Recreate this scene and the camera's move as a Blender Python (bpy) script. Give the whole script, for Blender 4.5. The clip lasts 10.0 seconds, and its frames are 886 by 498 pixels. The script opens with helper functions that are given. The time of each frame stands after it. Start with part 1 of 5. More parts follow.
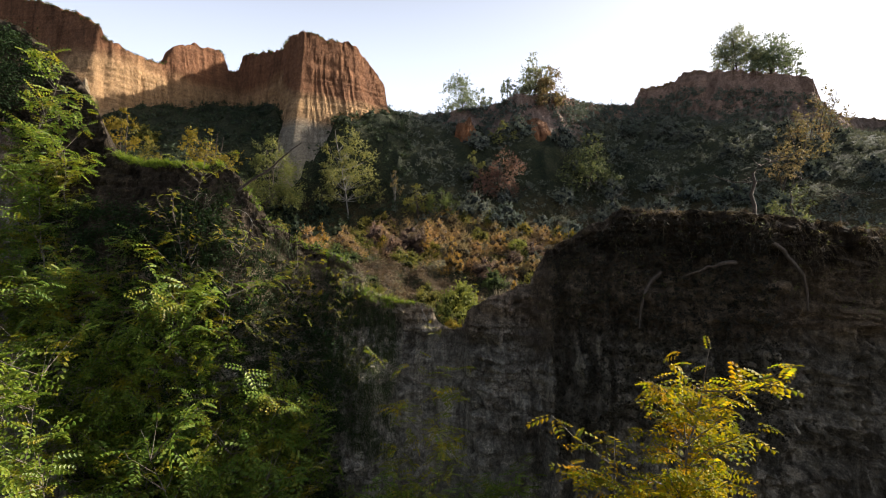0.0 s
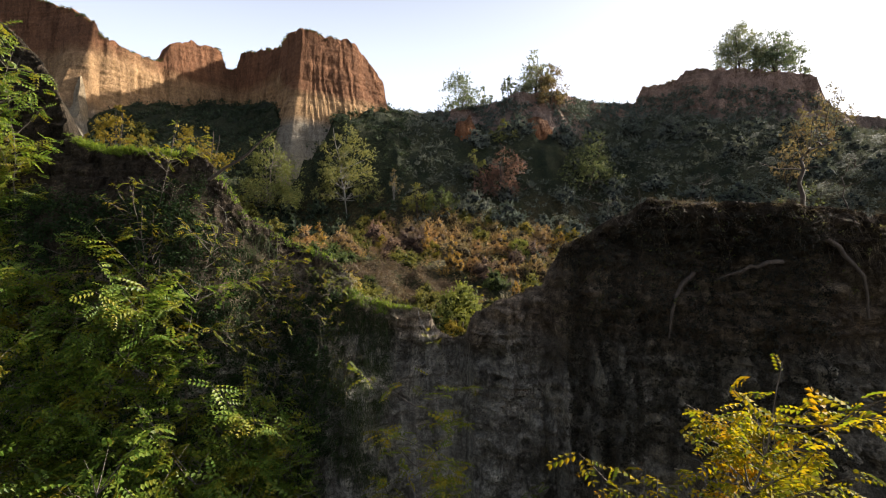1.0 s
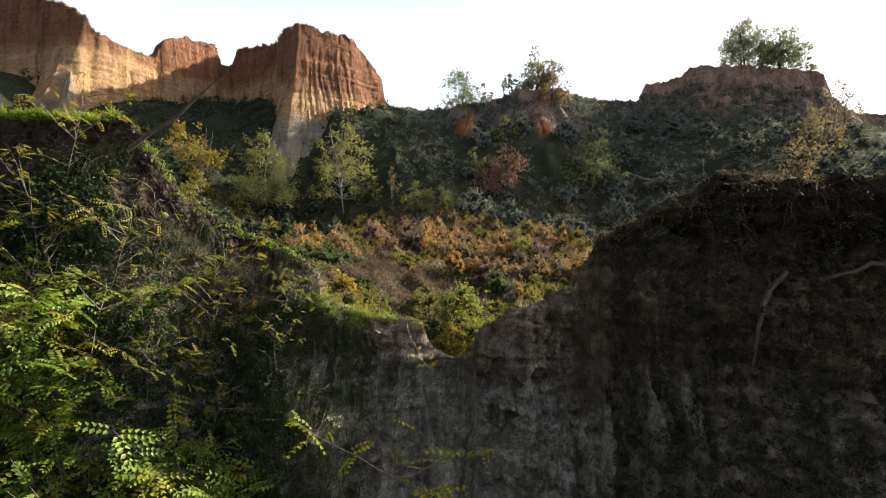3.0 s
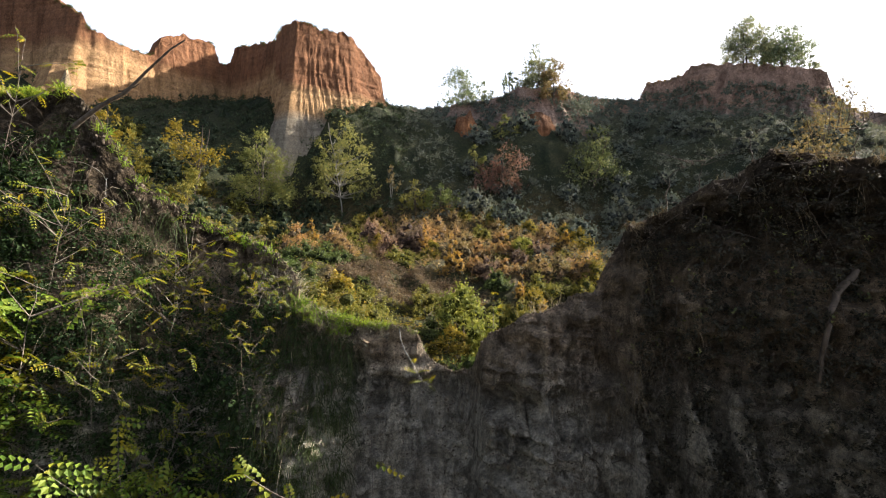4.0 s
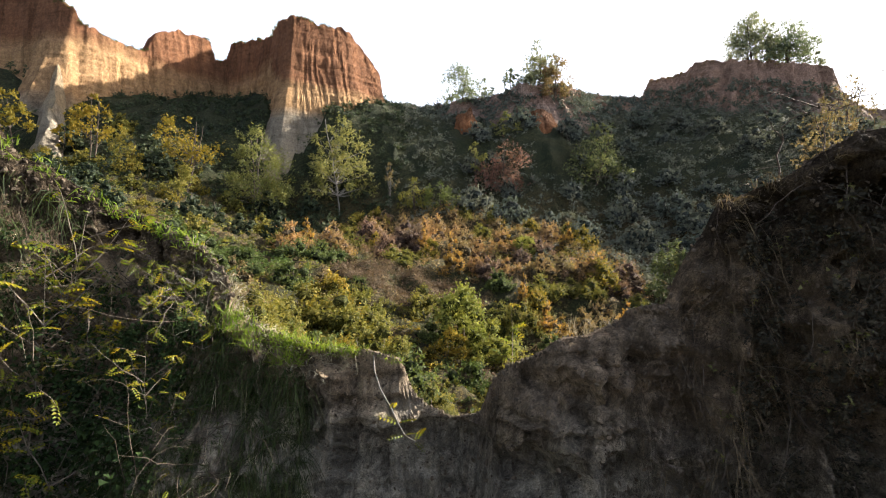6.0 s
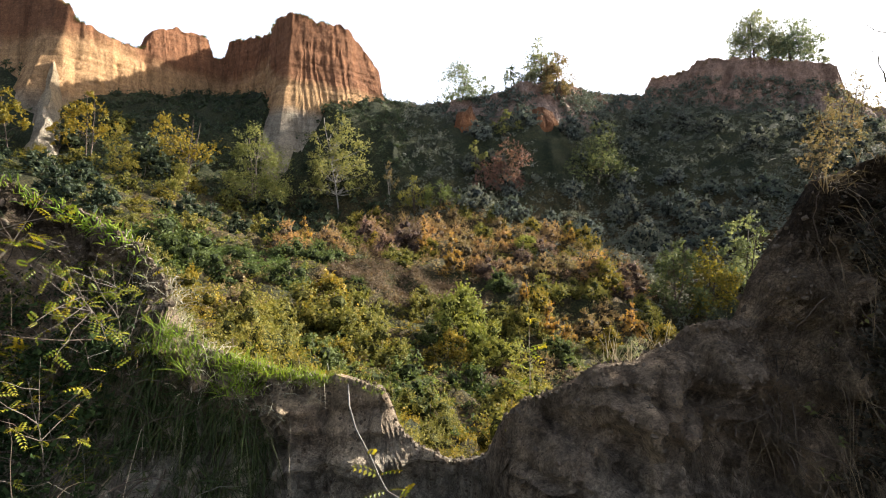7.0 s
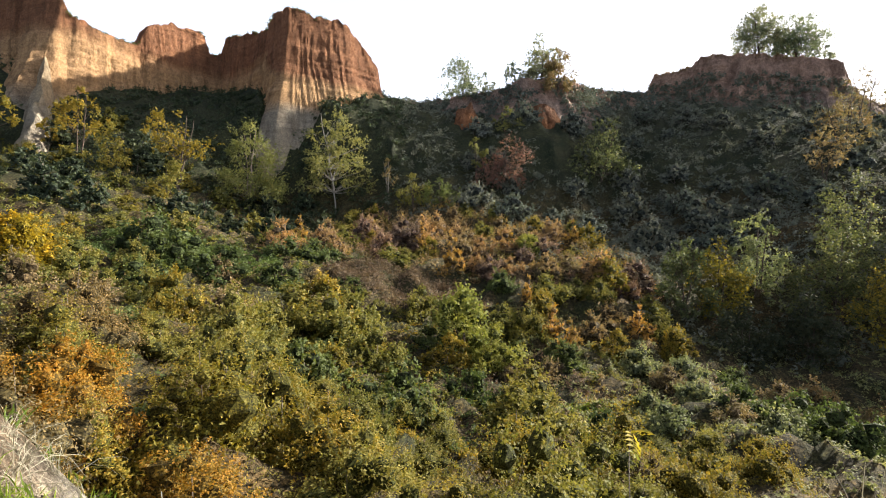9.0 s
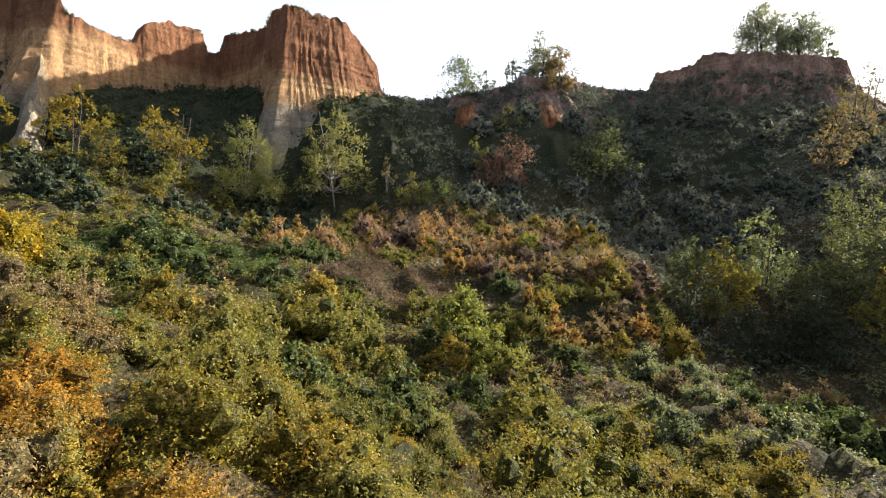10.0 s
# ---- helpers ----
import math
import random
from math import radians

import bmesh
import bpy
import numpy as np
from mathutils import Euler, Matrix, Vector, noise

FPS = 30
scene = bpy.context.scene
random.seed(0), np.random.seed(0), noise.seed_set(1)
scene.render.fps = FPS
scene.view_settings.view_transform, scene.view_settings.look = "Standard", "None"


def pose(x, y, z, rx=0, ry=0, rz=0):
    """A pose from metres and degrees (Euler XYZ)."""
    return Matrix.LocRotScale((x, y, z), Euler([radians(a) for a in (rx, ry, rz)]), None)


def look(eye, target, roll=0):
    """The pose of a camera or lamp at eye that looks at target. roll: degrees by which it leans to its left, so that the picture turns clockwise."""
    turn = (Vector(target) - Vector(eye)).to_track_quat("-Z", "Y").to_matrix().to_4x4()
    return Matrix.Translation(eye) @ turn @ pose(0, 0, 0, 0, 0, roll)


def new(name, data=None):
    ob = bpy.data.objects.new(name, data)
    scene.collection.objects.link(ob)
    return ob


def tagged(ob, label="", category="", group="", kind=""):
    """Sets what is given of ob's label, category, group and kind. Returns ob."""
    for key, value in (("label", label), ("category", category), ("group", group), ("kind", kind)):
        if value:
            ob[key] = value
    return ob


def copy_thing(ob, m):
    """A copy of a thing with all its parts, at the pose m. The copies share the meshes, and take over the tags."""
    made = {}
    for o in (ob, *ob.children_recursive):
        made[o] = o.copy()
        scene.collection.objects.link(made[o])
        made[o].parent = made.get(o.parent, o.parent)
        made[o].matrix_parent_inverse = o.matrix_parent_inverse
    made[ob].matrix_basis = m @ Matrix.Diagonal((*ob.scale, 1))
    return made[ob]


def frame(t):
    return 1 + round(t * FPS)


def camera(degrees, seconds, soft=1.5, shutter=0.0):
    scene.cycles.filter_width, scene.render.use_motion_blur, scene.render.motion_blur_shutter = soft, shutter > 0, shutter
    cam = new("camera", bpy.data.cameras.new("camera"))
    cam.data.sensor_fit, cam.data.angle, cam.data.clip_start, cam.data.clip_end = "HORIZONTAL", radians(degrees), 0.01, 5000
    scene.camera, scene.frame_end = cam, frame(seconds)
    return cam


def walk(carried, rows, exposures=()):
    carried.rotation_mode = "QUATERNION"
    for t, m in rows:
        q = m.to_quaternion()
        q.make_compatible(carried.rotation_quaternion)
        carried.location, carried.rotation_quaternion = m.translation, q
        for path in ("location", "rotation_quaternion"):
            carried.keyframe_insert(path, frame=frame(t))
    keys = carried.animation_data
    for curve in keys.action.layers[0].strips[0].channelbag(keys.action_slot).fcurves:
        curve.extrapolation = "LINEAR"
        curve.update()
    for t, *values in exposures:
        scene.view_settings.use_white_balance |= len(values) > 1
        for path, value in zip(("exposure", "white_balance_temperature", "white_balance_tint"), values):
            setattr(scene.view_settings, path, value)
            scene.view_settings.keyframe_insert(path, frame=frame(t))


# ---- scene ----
cam = camera(80.1, 10.0, 1.0)
METRES, EYE, TILT, LEAN, TURN = 10.0, 7.0, 0.0, 0.0, 0.0
ROWS = [
    (0.0, 0.0, 0.0, 0.0, 0.0, 0.0, -0.0),
    (0.5, -0.0001, 0.0638, -0.002, -0.01, -0.0, -0.01),
    (1.0, 0.0005, 0.1257, -0.0046, -0.01, 0.01, -0.01),
    (1.5, 0.0013, 0.1852, -0.0076, -0.02, 0.03, -0.01),
    (2.0, 0.0024, 0.2424, -0.0102, -0.03, 0.04, -0.02),
    (2.5, 0.0035, 0.2976, -0.013, -0.04, 0.06, -0.04),
    (4.0, 0.0057, 0.4534, -0.0213, -0.05, 0.06, -0.02),
    (4.5, 0.0061, 0.5016, -0.0238, -0.05, 0.05, -0.03),
    (5.0, 0.007, 0.5488, -0.0259, -0.05, 0.05, -0.02),
    (5.5, 0.0086, 0.5958, -0.0273, -0.06, 0.05, -0.02),
    (7.0, 0.0135, 0.7365, -0.0301, -0.03, -0.0, -0.01),
    (7.5, 0.0146, 0.7824, -0.0307, -0.02, -0.01, -0.02),
    (8.0, 0.0161, 0.8285, -0.0311, -0.02, -0.04, -0.01),
    (8.5, 0.0199, 0.8723, -0.0322, 0.0, -0.04, 0.01),
    (9.0, 0.0223, 0.9125, -0.0303, 0.0, -0.08, -0.0),
    (9.5, 0.0238, 0.9554, -0.0309, 0.01, -0.1, 0.01),
    (10.0, 0.025, 0.9988, -0.0309, 0.02, -0.12, 0.01),
]
walk(cam, [(t, pose(0, 0, EYE, TILT, LEAN, TURN) @ pose(METRES * x, METRES * y, METRES * z, 90 + pitch, roll, yaw)) for t, x, y, z, yaw, pitch, roll in ROWS],
     [(0.0, 1.12), (2.5, 1.42), (5.0, 1.82), (7.5, 1.84), (8.5, 1.72), (10.0, 1.62)])

# ---- light ----
SUN_AZ, SUN_EL = radians(66), radians(25)   # azimuth clockwise from +y
world = bpy.data.worlds.new("world")
scene.world = world
world.use_nodes = True
wt = world.node_tree
sky = wt.nodes.new("ShaderNodeTexSky")
sky.sky_type, sky.sun_disc = "NISHITA", False
sky.sun_elevation, sky.sun_rotation = SUN_EL, SUN_AZ
sky.dust_density, sky.air_density = 8.0, 1.0
# thin autumn haze: the sky whitens and brightens towards the horizon
geo = wt.nodes.new("ShaderNodeTexCoord")
sep_w = wt.nodes.new("ShaderNodeSeparateXYZ")
wt.links.new(geo.outputs["Generated"], sep_w.inputs[0])
hz = wt.nodes.new("ShaderNodeMapRange")
hz.interpolation_type = "SMOOTHSTEP"
hz.inputs["From Min"].default_value, hz.inputs["From Max"].default_value = 0.75, 0.0
hz.inputs["To Min"].default_value, hz.inputs["To Max"].default_value = 0.0, 0.9
wt.links.new(sep_w.outputs[2], hz.inputs[0])
haze = wt.nodes.new("ShaderNodeMix")
haze.data_type = "RGBA"
haze.inputs[7].default_value = (11.4, 12.4, 15.0, 1)
wt.links.new(hz.outputs[0], haze.inputs[0])
wt.links.new(sky.outputs[0], haze.inputs[6])
sun_dir = Vector((math.sin(SUN_AZ) * math.cos(SUN_EL), math.cos(SUN_AZ) * math.cos(SUN_EL), math.sin(SUN_EL)))
# the haze scatters forward: bright towards the sun, dim on the far side of the sky
toward = wt.nodes.new("ShaderNodeVectorMath")
toward.operation = "DOT_PRODUCT"
toward.inputs[1].default_value = sun_dir
wt.links.new(geo.outputs["Generated"], toward.inputs[0])
glow = wt.nodes.new("ShaderNodeMapRange")
glow.interpolation_type = "SMOOTHSTEP"
glow.inputs["From Min"].default_value, glow.inputs["From Max"].default_value = -1.0, 0.2
glow.inputs["To Min"].default_value, glow.inputs["To Max"].default_value = 0.033, 0.06
wt.links.new(toward.outputs["Value"], glow.inputs[0])
wt.links.new(haze.outputs[2], wt.nodes["Background"].inputs[0])
wt.links.new(glow.outputs[0], wt.nodes["Background"].inputs[1])
sun = new("sun", bpy.data.lights.new("sun", "SUN"))
sun.data.energy, sun.data.angle, sun.data.color = 5.0, radians(0.6), (1.0, 0.92, 0.81)
sun.matrix_world = look(sun_dir * 200, (0, 0, 0))

# ---- materials ----
rng = np.random.default_rng(7)


def nodes_of(name, rough=0.9):
    m = bpy.data.materials.new(name)
    m.use_nodes = True
    nt = m.node_tree
    b = nt.nodes["Principled BSDF"]
    b.inputs["Roughness"].default_value = rough
    b.inputs["Specular IOR Level"].default_value = 0.25
    return m, nt, b


def add(nt, kind, **kw):
    n = nt.nodes.new(kind)
    for k, v in kw.items():
        n.inputs[k.replace("_", " ")].default_value = v
    return n


def ramp(nt, fac, stops):
    r = nt.nodes.new("ShaderNodeValToRGB")
    e = r.color_ramp.elements
    while len(e) < len(stops):
        e.new(0.5)
    for el, (p, c) in zip(e, stops):
        el.position, el.color = p, (*c, 1)
    nt.links.new(fac, r.inputs[0])
    return r.outputs[0]


def mixc(nt, fac, a, b, blend="MIX"):
    n = nt.nodes.new("ShaderNodeMix")
    n.data_type, n.blend_type = "RGBA", blend
    for sock, v in ((n.inputs[0], fac), (n.inputs[6], a), (n.inputs[7], b)):
        if isinstance(v, (float, int)):
            sock.default_value = v
        elif isinstance(v, tuple):
            sock.default_value = (*v, 1)
        else:
            nt.links.new(v, sock)
    return n.outputs[2]


def coords(nt, scale):
    g = nt.nodes.new("ShaderNodeNewGeometry")
    mp = nt.nodes.new("ShaderNodeMapping")
    mp.inputs["Scale"].default_value = scale
    nt.links.new(g.outputs["Position"], mp.inputs[0])
    return mp.outputs[0]


def tex(nt, vec, scale, detail=6, rough=0.6):
    n = add(nt, "ShaderNodeTexNoise", Scale=scale, Detail=detail, Roughness=rough)
    nt.links.new(vec, n.inputs["Vector"])
    return n.outputs[0]


def bump(nt, b, height, strength, dist):
    n = add(nt, "ShaderNodeBump", Strength=strength, Distance=dist)
    nt.links.new(height, n.inputs["Height"])
    nt.links.new(n.outputs[0], b.inputs["Normal"])


def earth(name, low, mid, high, z0, z1, flute=(1.2, 1.2, 0.12), grain=6.0, strata=0.5, depth=0.25, stir=0.5, bite=1.0, beds=None, blocks=None, prow=None, stain=None):
    """Layered earth: colour by height with wavering strata, flutes and grain; the hollows of flutes and grain are
    shaded in the colour.
    """
    m, nt, b = nodes_of(name, 0.95)
    b.inputs["Specular IOR Level"].default_value = 0.1
    g = nt.nodes.new("ShaderNodeNewGeometry")
    sep = nt.nodes.new("ShaderNodeSeparateXYZ")
    nt.links.new(g.outputs["Position"], sep.inputs[0])
    big = tex(nt, coords(nt, (1, 1, 1)), 0.35 * grain / 6, 4)
    fl = tex(nt, coords(nt, flute), 1.0, 5)
    st = tex(nt, coords(nt, (0.06, 0.06, strata)), 2.0, 5, 0.7)
    fine = tex(nt, coords(nt, (1, 1, 1)), grain, 8, 0.7)
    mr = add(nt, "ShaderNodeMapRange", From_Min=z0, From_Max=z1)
    level = sep.outputs[2]
    if beds:
        tilt = add(nt, "ShaderNodeMapRange", From_Min=beds[0], From_Max=beds[1], To_Min=beds[2], To_Max=0.0)
        nt.links.new(sep.outputs[0], tilt.inputs[0])
        both = nt.nodes.new("ShaderNodeMath")
        nt.links.new(level, both.inputs[0])
        nt.links.new(tilt.outputs[0], both.inputs[1])
        level = both.outputs[0]
    if prow:
        side = add(nt, "ShaderNodeMapRange", From_Min=prow[0], From_Max=prow[1], To_Min=0.0, To_Max=prow[3])
        nt.links.new(sep.outputs[0], side.inputs[0])
        over = nt.nodes.new("ShaderNodeMath")
        over.operation = "SUBTRACT"
        nt.links.new(level, over.inputs[0])
        over.inputs[1].default_value = prow[2]
        steep = nt.nodes.new("ShaderNodeMath")
        steep.operation = "MULTIPLY_ADD"
        nt.links.new(over.outputs[0], steep.inputs[0])
        nt.links.new(side.outputs[0], steep.inputs[1])
        nt.links.new(level, steep.inputs[2])
        level = steep.outputs[0]
    nt.links.new(level, mr.inputs[0])
    ad = nt.nodes.new("ShaderNodeMath")
    ad.operation = "MULTIPLY_ADD"
    nt.links.new(big, ad.inputs[0])
    ad.inputs[1].default_value = stir
    nt.links.new(mr.outputs[0], ad.inputs[2])
    sb = nt.nodes.new("ShaderNodeMath")
    sb.operation = "SUBTRACT"
    nt.links.new(ad.outputs[0], sb.inputs[0])
    sb.inputs[1].default_value = stir / 2
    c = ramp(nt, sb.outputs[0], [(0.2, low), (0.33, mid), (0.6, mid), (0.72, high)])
    c = mixc(nt, 0.8, c, ramp(nt, st, [(0.35, (0.82, 0.8, 0.78)), (0.5, (1, 1, 1)), (0.66, (1.12, 1.1, 1.06))]), "MULTIPLY")
    # low flutes and grain darkened, raised ones lightened: recess shade as colour
    c = mixc(nt, 0.75, c, ramp(nt, fl, [(0.5 - 0.16 / bite, (0.5, 0.48, 0.46)), (0.5, (1, 1, 1)), (0.5 + 0.18 / bite, (1.3, 1.27, 1.2))]), "MULTIPLY")
    c = mixc(nt, 0.6, c, ramp(nt, fine, [(0.5 - 0.18 / bite, (0.5, 0.5, 0.5)), (0.5 + 0.16 / bite, (1.4, 1.37, 1.32))]), "MULTIPLY")
    nt.links.new(c, b.inputs["Base Color"])
    grit = tex(nt, coords(nt, (1, 1, 1)), grain * 4, 6, 0.75)
    c2 = mixc(nt, 0.7, c, ramp(nt, grit, [(0.5 - 0.18 / bite, (0.5, 0.49, 0.47)), (0.5 + 0.18 / bite, (1.45, 1.43, 1.38))]), "MULTIPLY")
    nt.links.new(c2, b.inputs["Base Color"])
    h = mixc(nt, 0.5, mixc(nt, 0.5, fl, fine), grit)
    if blocks:
        warp = add(nt, "ShaderNodeTexNoise", Scale=3.0, Detail=3.0)
        nt.links.new(coords(nt, (1, 1, 1)), warp.inputs["Vector"])
        vec = nt.nodes.new("ShaderNodeVectorMath")
        vec.operation = "MULTIPLY_ADD"
        nt.links.new(warp.outputs["Color"], vec.inputs[0])
        vec.inputs[1].default_value = (4.5, 4.5, 4.5)
        nt.links.new(coords(nt, blocks), vec.inputs[2])
        vo = nt.nodes.new("ShaderNodeTexVoronoi")
        vo.feature = "DISTANCE_TO_EDGE"
        nt.links.new(vec.outputs[0], vo.inputs["Vector"])
        where = ramp(nt, big, [(0.42, (0, 0, 0)), (0.56, (1, 1, 1))])
        crack = mixc(nt, where, (1.0, 1.0, 1.0), ramp(nt, vo.outputs["Distance"], [(0.0, (0.3, 0.28, 0.26)), (0.05, (0.75, 0.74, 0.72)), (0.16, (1, 1, 1))]))
        streak = ramp(nt, tex(nt, coords(nt, (11, 11, 0.9)), 1.0, 4, 0.7), [(0.36, (0.5, 0.49, 0.47)), (0.5, (1, 1, 1)), (0.68, (1.25, 1.22, 1.16))])
        # broad darker and lighter patches by noise
        mottle = ramp(nt, tex(nt, coords(nt, (1, 1, 1.4)), 2.6, 8, 0.78), [(0.4, (0.5, 0.49, 0.45)), (0.5, (0.9, 0.89, 0.86)), (0.62, (1.3, 1.27, 1.2))])
        c3 = mixc(nt, 0.85, mixc(nt, 0.7, c, c2), mottle, "MULTIPLY")
        c3 = mixc(nt, 0.7, mixc(nt, 0.8, c3, streak, "MULTIPLY"), crack, "MULTIPLY")
        nt.links.new(c3, b.inputs["Base Color"])
        if stain:
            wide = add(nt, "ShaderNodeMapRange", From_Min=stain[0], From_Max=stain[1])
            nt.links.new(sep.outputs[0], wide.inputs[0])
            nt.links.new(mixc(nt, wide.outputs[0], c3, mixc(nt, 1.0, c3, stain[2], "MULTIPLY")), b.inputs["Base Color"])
        h = mixc(nt, 0.4, h, mixc(nt, 0.5, crack, streak))
    bump(nt, b, h, 1.0, depth)
    return m


def soil(name, a, b2, c3, scale=0.5):
    m, nt, b = nodes_of(name, 0.95)
    n1 = tex(nt, coords(nt, (1, 1, 1)), scale, 5)
    n2 = tex(nt, coords(nt, (1, 1, 1)), scale * 14, 6, 0.7)
    c = ramp(nt, n1, [(0.35, a), (0.5, b2), (0.65, c3)])
    g = nt.nodes.new("ShaderNodeNewGeometry")
    sz = nt.nodes.new("ShaderNodeSeparateXYZ")
    nt.links.new(g.outputs["Position"], sz.inputs[0])
    # upper slopes darkened by height: shadow below the cliffs put into the colour
    hi = add(nt, "ShaderNodeMapRange", From_Min=11.0, From_Max=19.0)
    nt.links.new(sz.outputs[2], hi.inputs[0])
    c = mixc(nt, hi.outputs[0], c, ramp(nt, n1, [(0.35, (0.018, 0.026, 0.014)), (0.65, (0.04, 0.045, 0.022))]))
    vo = add(nt, "ShaderNodeTexVoronoi", Scale=9.0)
    nt.links.new(coords(nt, (1, 1, 1)), vo.inputs["Vector"])
    sepc = nt.nodes.new("ShaderNodeSeparateColor")
    nt.links.new(vo.outputs["Color"], sepc.inputs[0])
    c = mixc(nt, 0.8, c, ramp(nt, n2, [(0.38, (0.3, 0.3, 0.3)), (0.6, (1.3, 1.3, 1.2))]), "MULTIPLY")
    c = mixc(nt, 0.9, c, ramp(nt, sepc.outputs[0], [(0, (0.35, 0.4, 0.3)), (0.6, (1, 1, 0.9)), (1, (2.0, 1.8, 1.4))]), "MULTIPLY")
    nt.links.new(c, b.inputs["Base Color"])
    bump(nt, b, mixc(nt, 0.5, n2, sepc.outputs[1]), 1.0, 0.25)
    return m


COLS, MASS = {}, {}


def shaded_leafmass(mat, cell):
    """The packed leaves and twigs deeper in a crown: cells of leaf size in the colours of mat, dimmed so that the inner
    shade is in the colour.
    """
    key = (mat.name, cell)
    if key in MASS:
        return MASS[key]
    cols = COLS[mat.name]
    m, nt, b = nodes_of(mat.name + "_inner", 0.85)
    b.inputs["Specular IOR Level"].default_value = 0.15
    vo = add(nt, "ShaderNodeTexVoronoi", Scale=cell)
    nt.links.new(coords(nt, (1, 1, 1)), vo.inputs["Vector"])
    sp = nt.nodes.new("ShaderNodeSeparateColor")
    nt.links.new(vo.outputs["Color"], sp.inputs[0])
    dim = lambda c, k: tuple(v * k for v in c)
    # leaf colours dimmed here, painting the shade between the outer leaves
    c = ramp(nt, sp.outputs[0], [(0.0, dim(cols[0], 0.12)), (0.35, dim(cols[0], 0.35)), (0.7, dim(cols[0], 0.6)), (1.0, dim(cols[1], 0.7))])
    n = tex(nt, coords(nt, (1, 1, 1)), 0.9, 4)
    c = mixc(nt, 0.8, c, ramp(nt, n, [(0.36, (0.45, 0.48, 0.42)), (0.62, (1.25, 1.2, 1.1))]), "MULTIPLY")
    oi = nt.nodes.new("ShaderNodeObjectInfo")
    c = mixc(nt, 0.7, c, ramp(nt, oi.outputs["Random"], [(0, (0.72, 0.8, 0.7)), (0.5, (1, 1, 1)), (1, (1.2, 1.08, 0.9))]), "MULTIPLY")
    nt.links.new(c, b.inputs["Base Color"])
    bump(nt, b, sp.outputs[1], 1.0, 1.2 / cell)
    MASS[key] = m
    return m


def foliage(name, cols, trans=0.42, rough=0.7, patch=None, psize=1.5):
    """Leaves: colour by leaf and by plant, with light shining through."""
    COLS[name] = cols
    m = bpy.data.materials.new(name)
    m.use_nodes = True
    nt = m.node_tree
    b = nt.nodes["Principled BSDF"]
    b.inputs["Roughness"].default_value = rough
    b.inputs["Specular IOR Level"].default_value = 0.3
    g = nt.nodes.new("ShaderNodeNewGeometry")
    oi = nt.nodes.new("ShaderNodeObjectInfo")
    k = len(cols) - 1
    c = ramp(nt, g.outputs["Random Per Island"], [(i / k, col) for i, col in enumerate(cols)])
    n = tex(nt, coords(nt, (1, 1, 1)), 0.55, 3)
    c = mixc(nt, 0.8, c, ramp(nt, n, [(0.35, (0.65, 0.68, 0.6)), (0.65, (1.3, 1.22, 1.1))]), "MULTIPLY")
    c = mixc(nt, 0.7, c, ramp(nt, oi.outputs["Random"], [(0, (0.72, 0.8, 0.7)), (0.5, (1, 1, 1)), (1, (1.2, 1.08, 0.9))]), "MULTIPLY")
    if patch:
        pn = tex(nt, coords(nt, (1, 1, 1)), psize, 3, 0.7)
        c = mixc(nt, ramp(nt, pn, [(0.52, (0, 0, 0)), (0.66, (1, 1, 1))]), c, patch)
    nt.links.new(c, b.inputs["Base Color"])
    t = nt.nodes.new("ShaderNodeBsdfTranslucent")
    nt.links.new(mixc(nt, 1.0, c, (1.18, 1.12, 0.72), "MULTIPLY"), t.inputs[0])
    mx = nt.nodes.new("ShaderNodeMixShader")
    mx.inputs[0].default_value = trans
    nt.links.new(b.outputs[0], mx.inputs[1])
    nt.links.new(t.outputs[0], mx.inputs[2])
    nt.links.new(mx.outputs[0], nt.nodes["Material Output"].inputs[0])
    return m


def bark(name, a, b2):
    m, nt, b = nodes_of(name, 0.85)
    n = tex(nt, coords(nt, (6, 6, 1.5)), 4, 5)
    nt.links.new(ramp(nt, n, [(0.35, a), (0.65, b2)]), b.inputs["Base Color"])
    bump(nt, b, n, 0.6, 0.02)
    return m


M_cliff = earth("cliff_earth", (0.28, 0.25, 0.205), (0.40, 0.255, 0.14), (0.21, 0.105, 0.06), 23, 53, (0.6, 0.6, 0.05), 1.6, 1.1, 0.8, 0.22, prow=(-33.0, -28.0, 30.0, 1.1))
M_grey = earth("grey_clay", (0.30, 0.27, 0.22), (0.36, 0.32, 0.26), (0.40, 0.32, 0.22), 10, 40, (0.6, 0.6, 0.08), 2.4, 0.5, 0.8)
M_bluff = earth("bluff_earth", (0.2, 0.18, 0.16), (0.26, 0.195, 0.165), (0.33, 0.22, 0.17), 17, 50, (0.5, 0.5, 0.06), 1.6, 0.9, 0.8)
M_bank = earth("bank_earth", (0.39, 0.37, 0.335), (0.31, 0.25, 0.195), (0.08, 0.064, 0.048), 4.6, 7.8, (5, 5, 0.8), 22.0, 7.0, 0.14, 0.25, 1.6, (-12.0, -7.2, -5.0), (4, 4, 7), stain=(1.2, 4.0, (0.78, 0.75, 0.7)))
M_scar = earth("scar_earth", (0.22, 0.115, 0.065), (0.24, 0.115, 0.06), (0.17, 0.09, 0.055), 22, 36, (0.7, 0.7, 0.08), 2.0, 0.9, 0.6)
# soil colours kept dark, so that gaps between plants read as shade
M_ground = soil("slope_soil", (0.032, 0.036, 0.014), (0.055, 0.046, 0.022), (0.085, 0.06, 0.032), 0.3)
# several mid-valley leaf colours below carry a haze lift: paler and bluer
F_green = foliage("leaf_green", [(0.06, 0.084, 0.0288), (0.09, 0.126, 0.0432), (0.132, 0.174, 0.0648)])
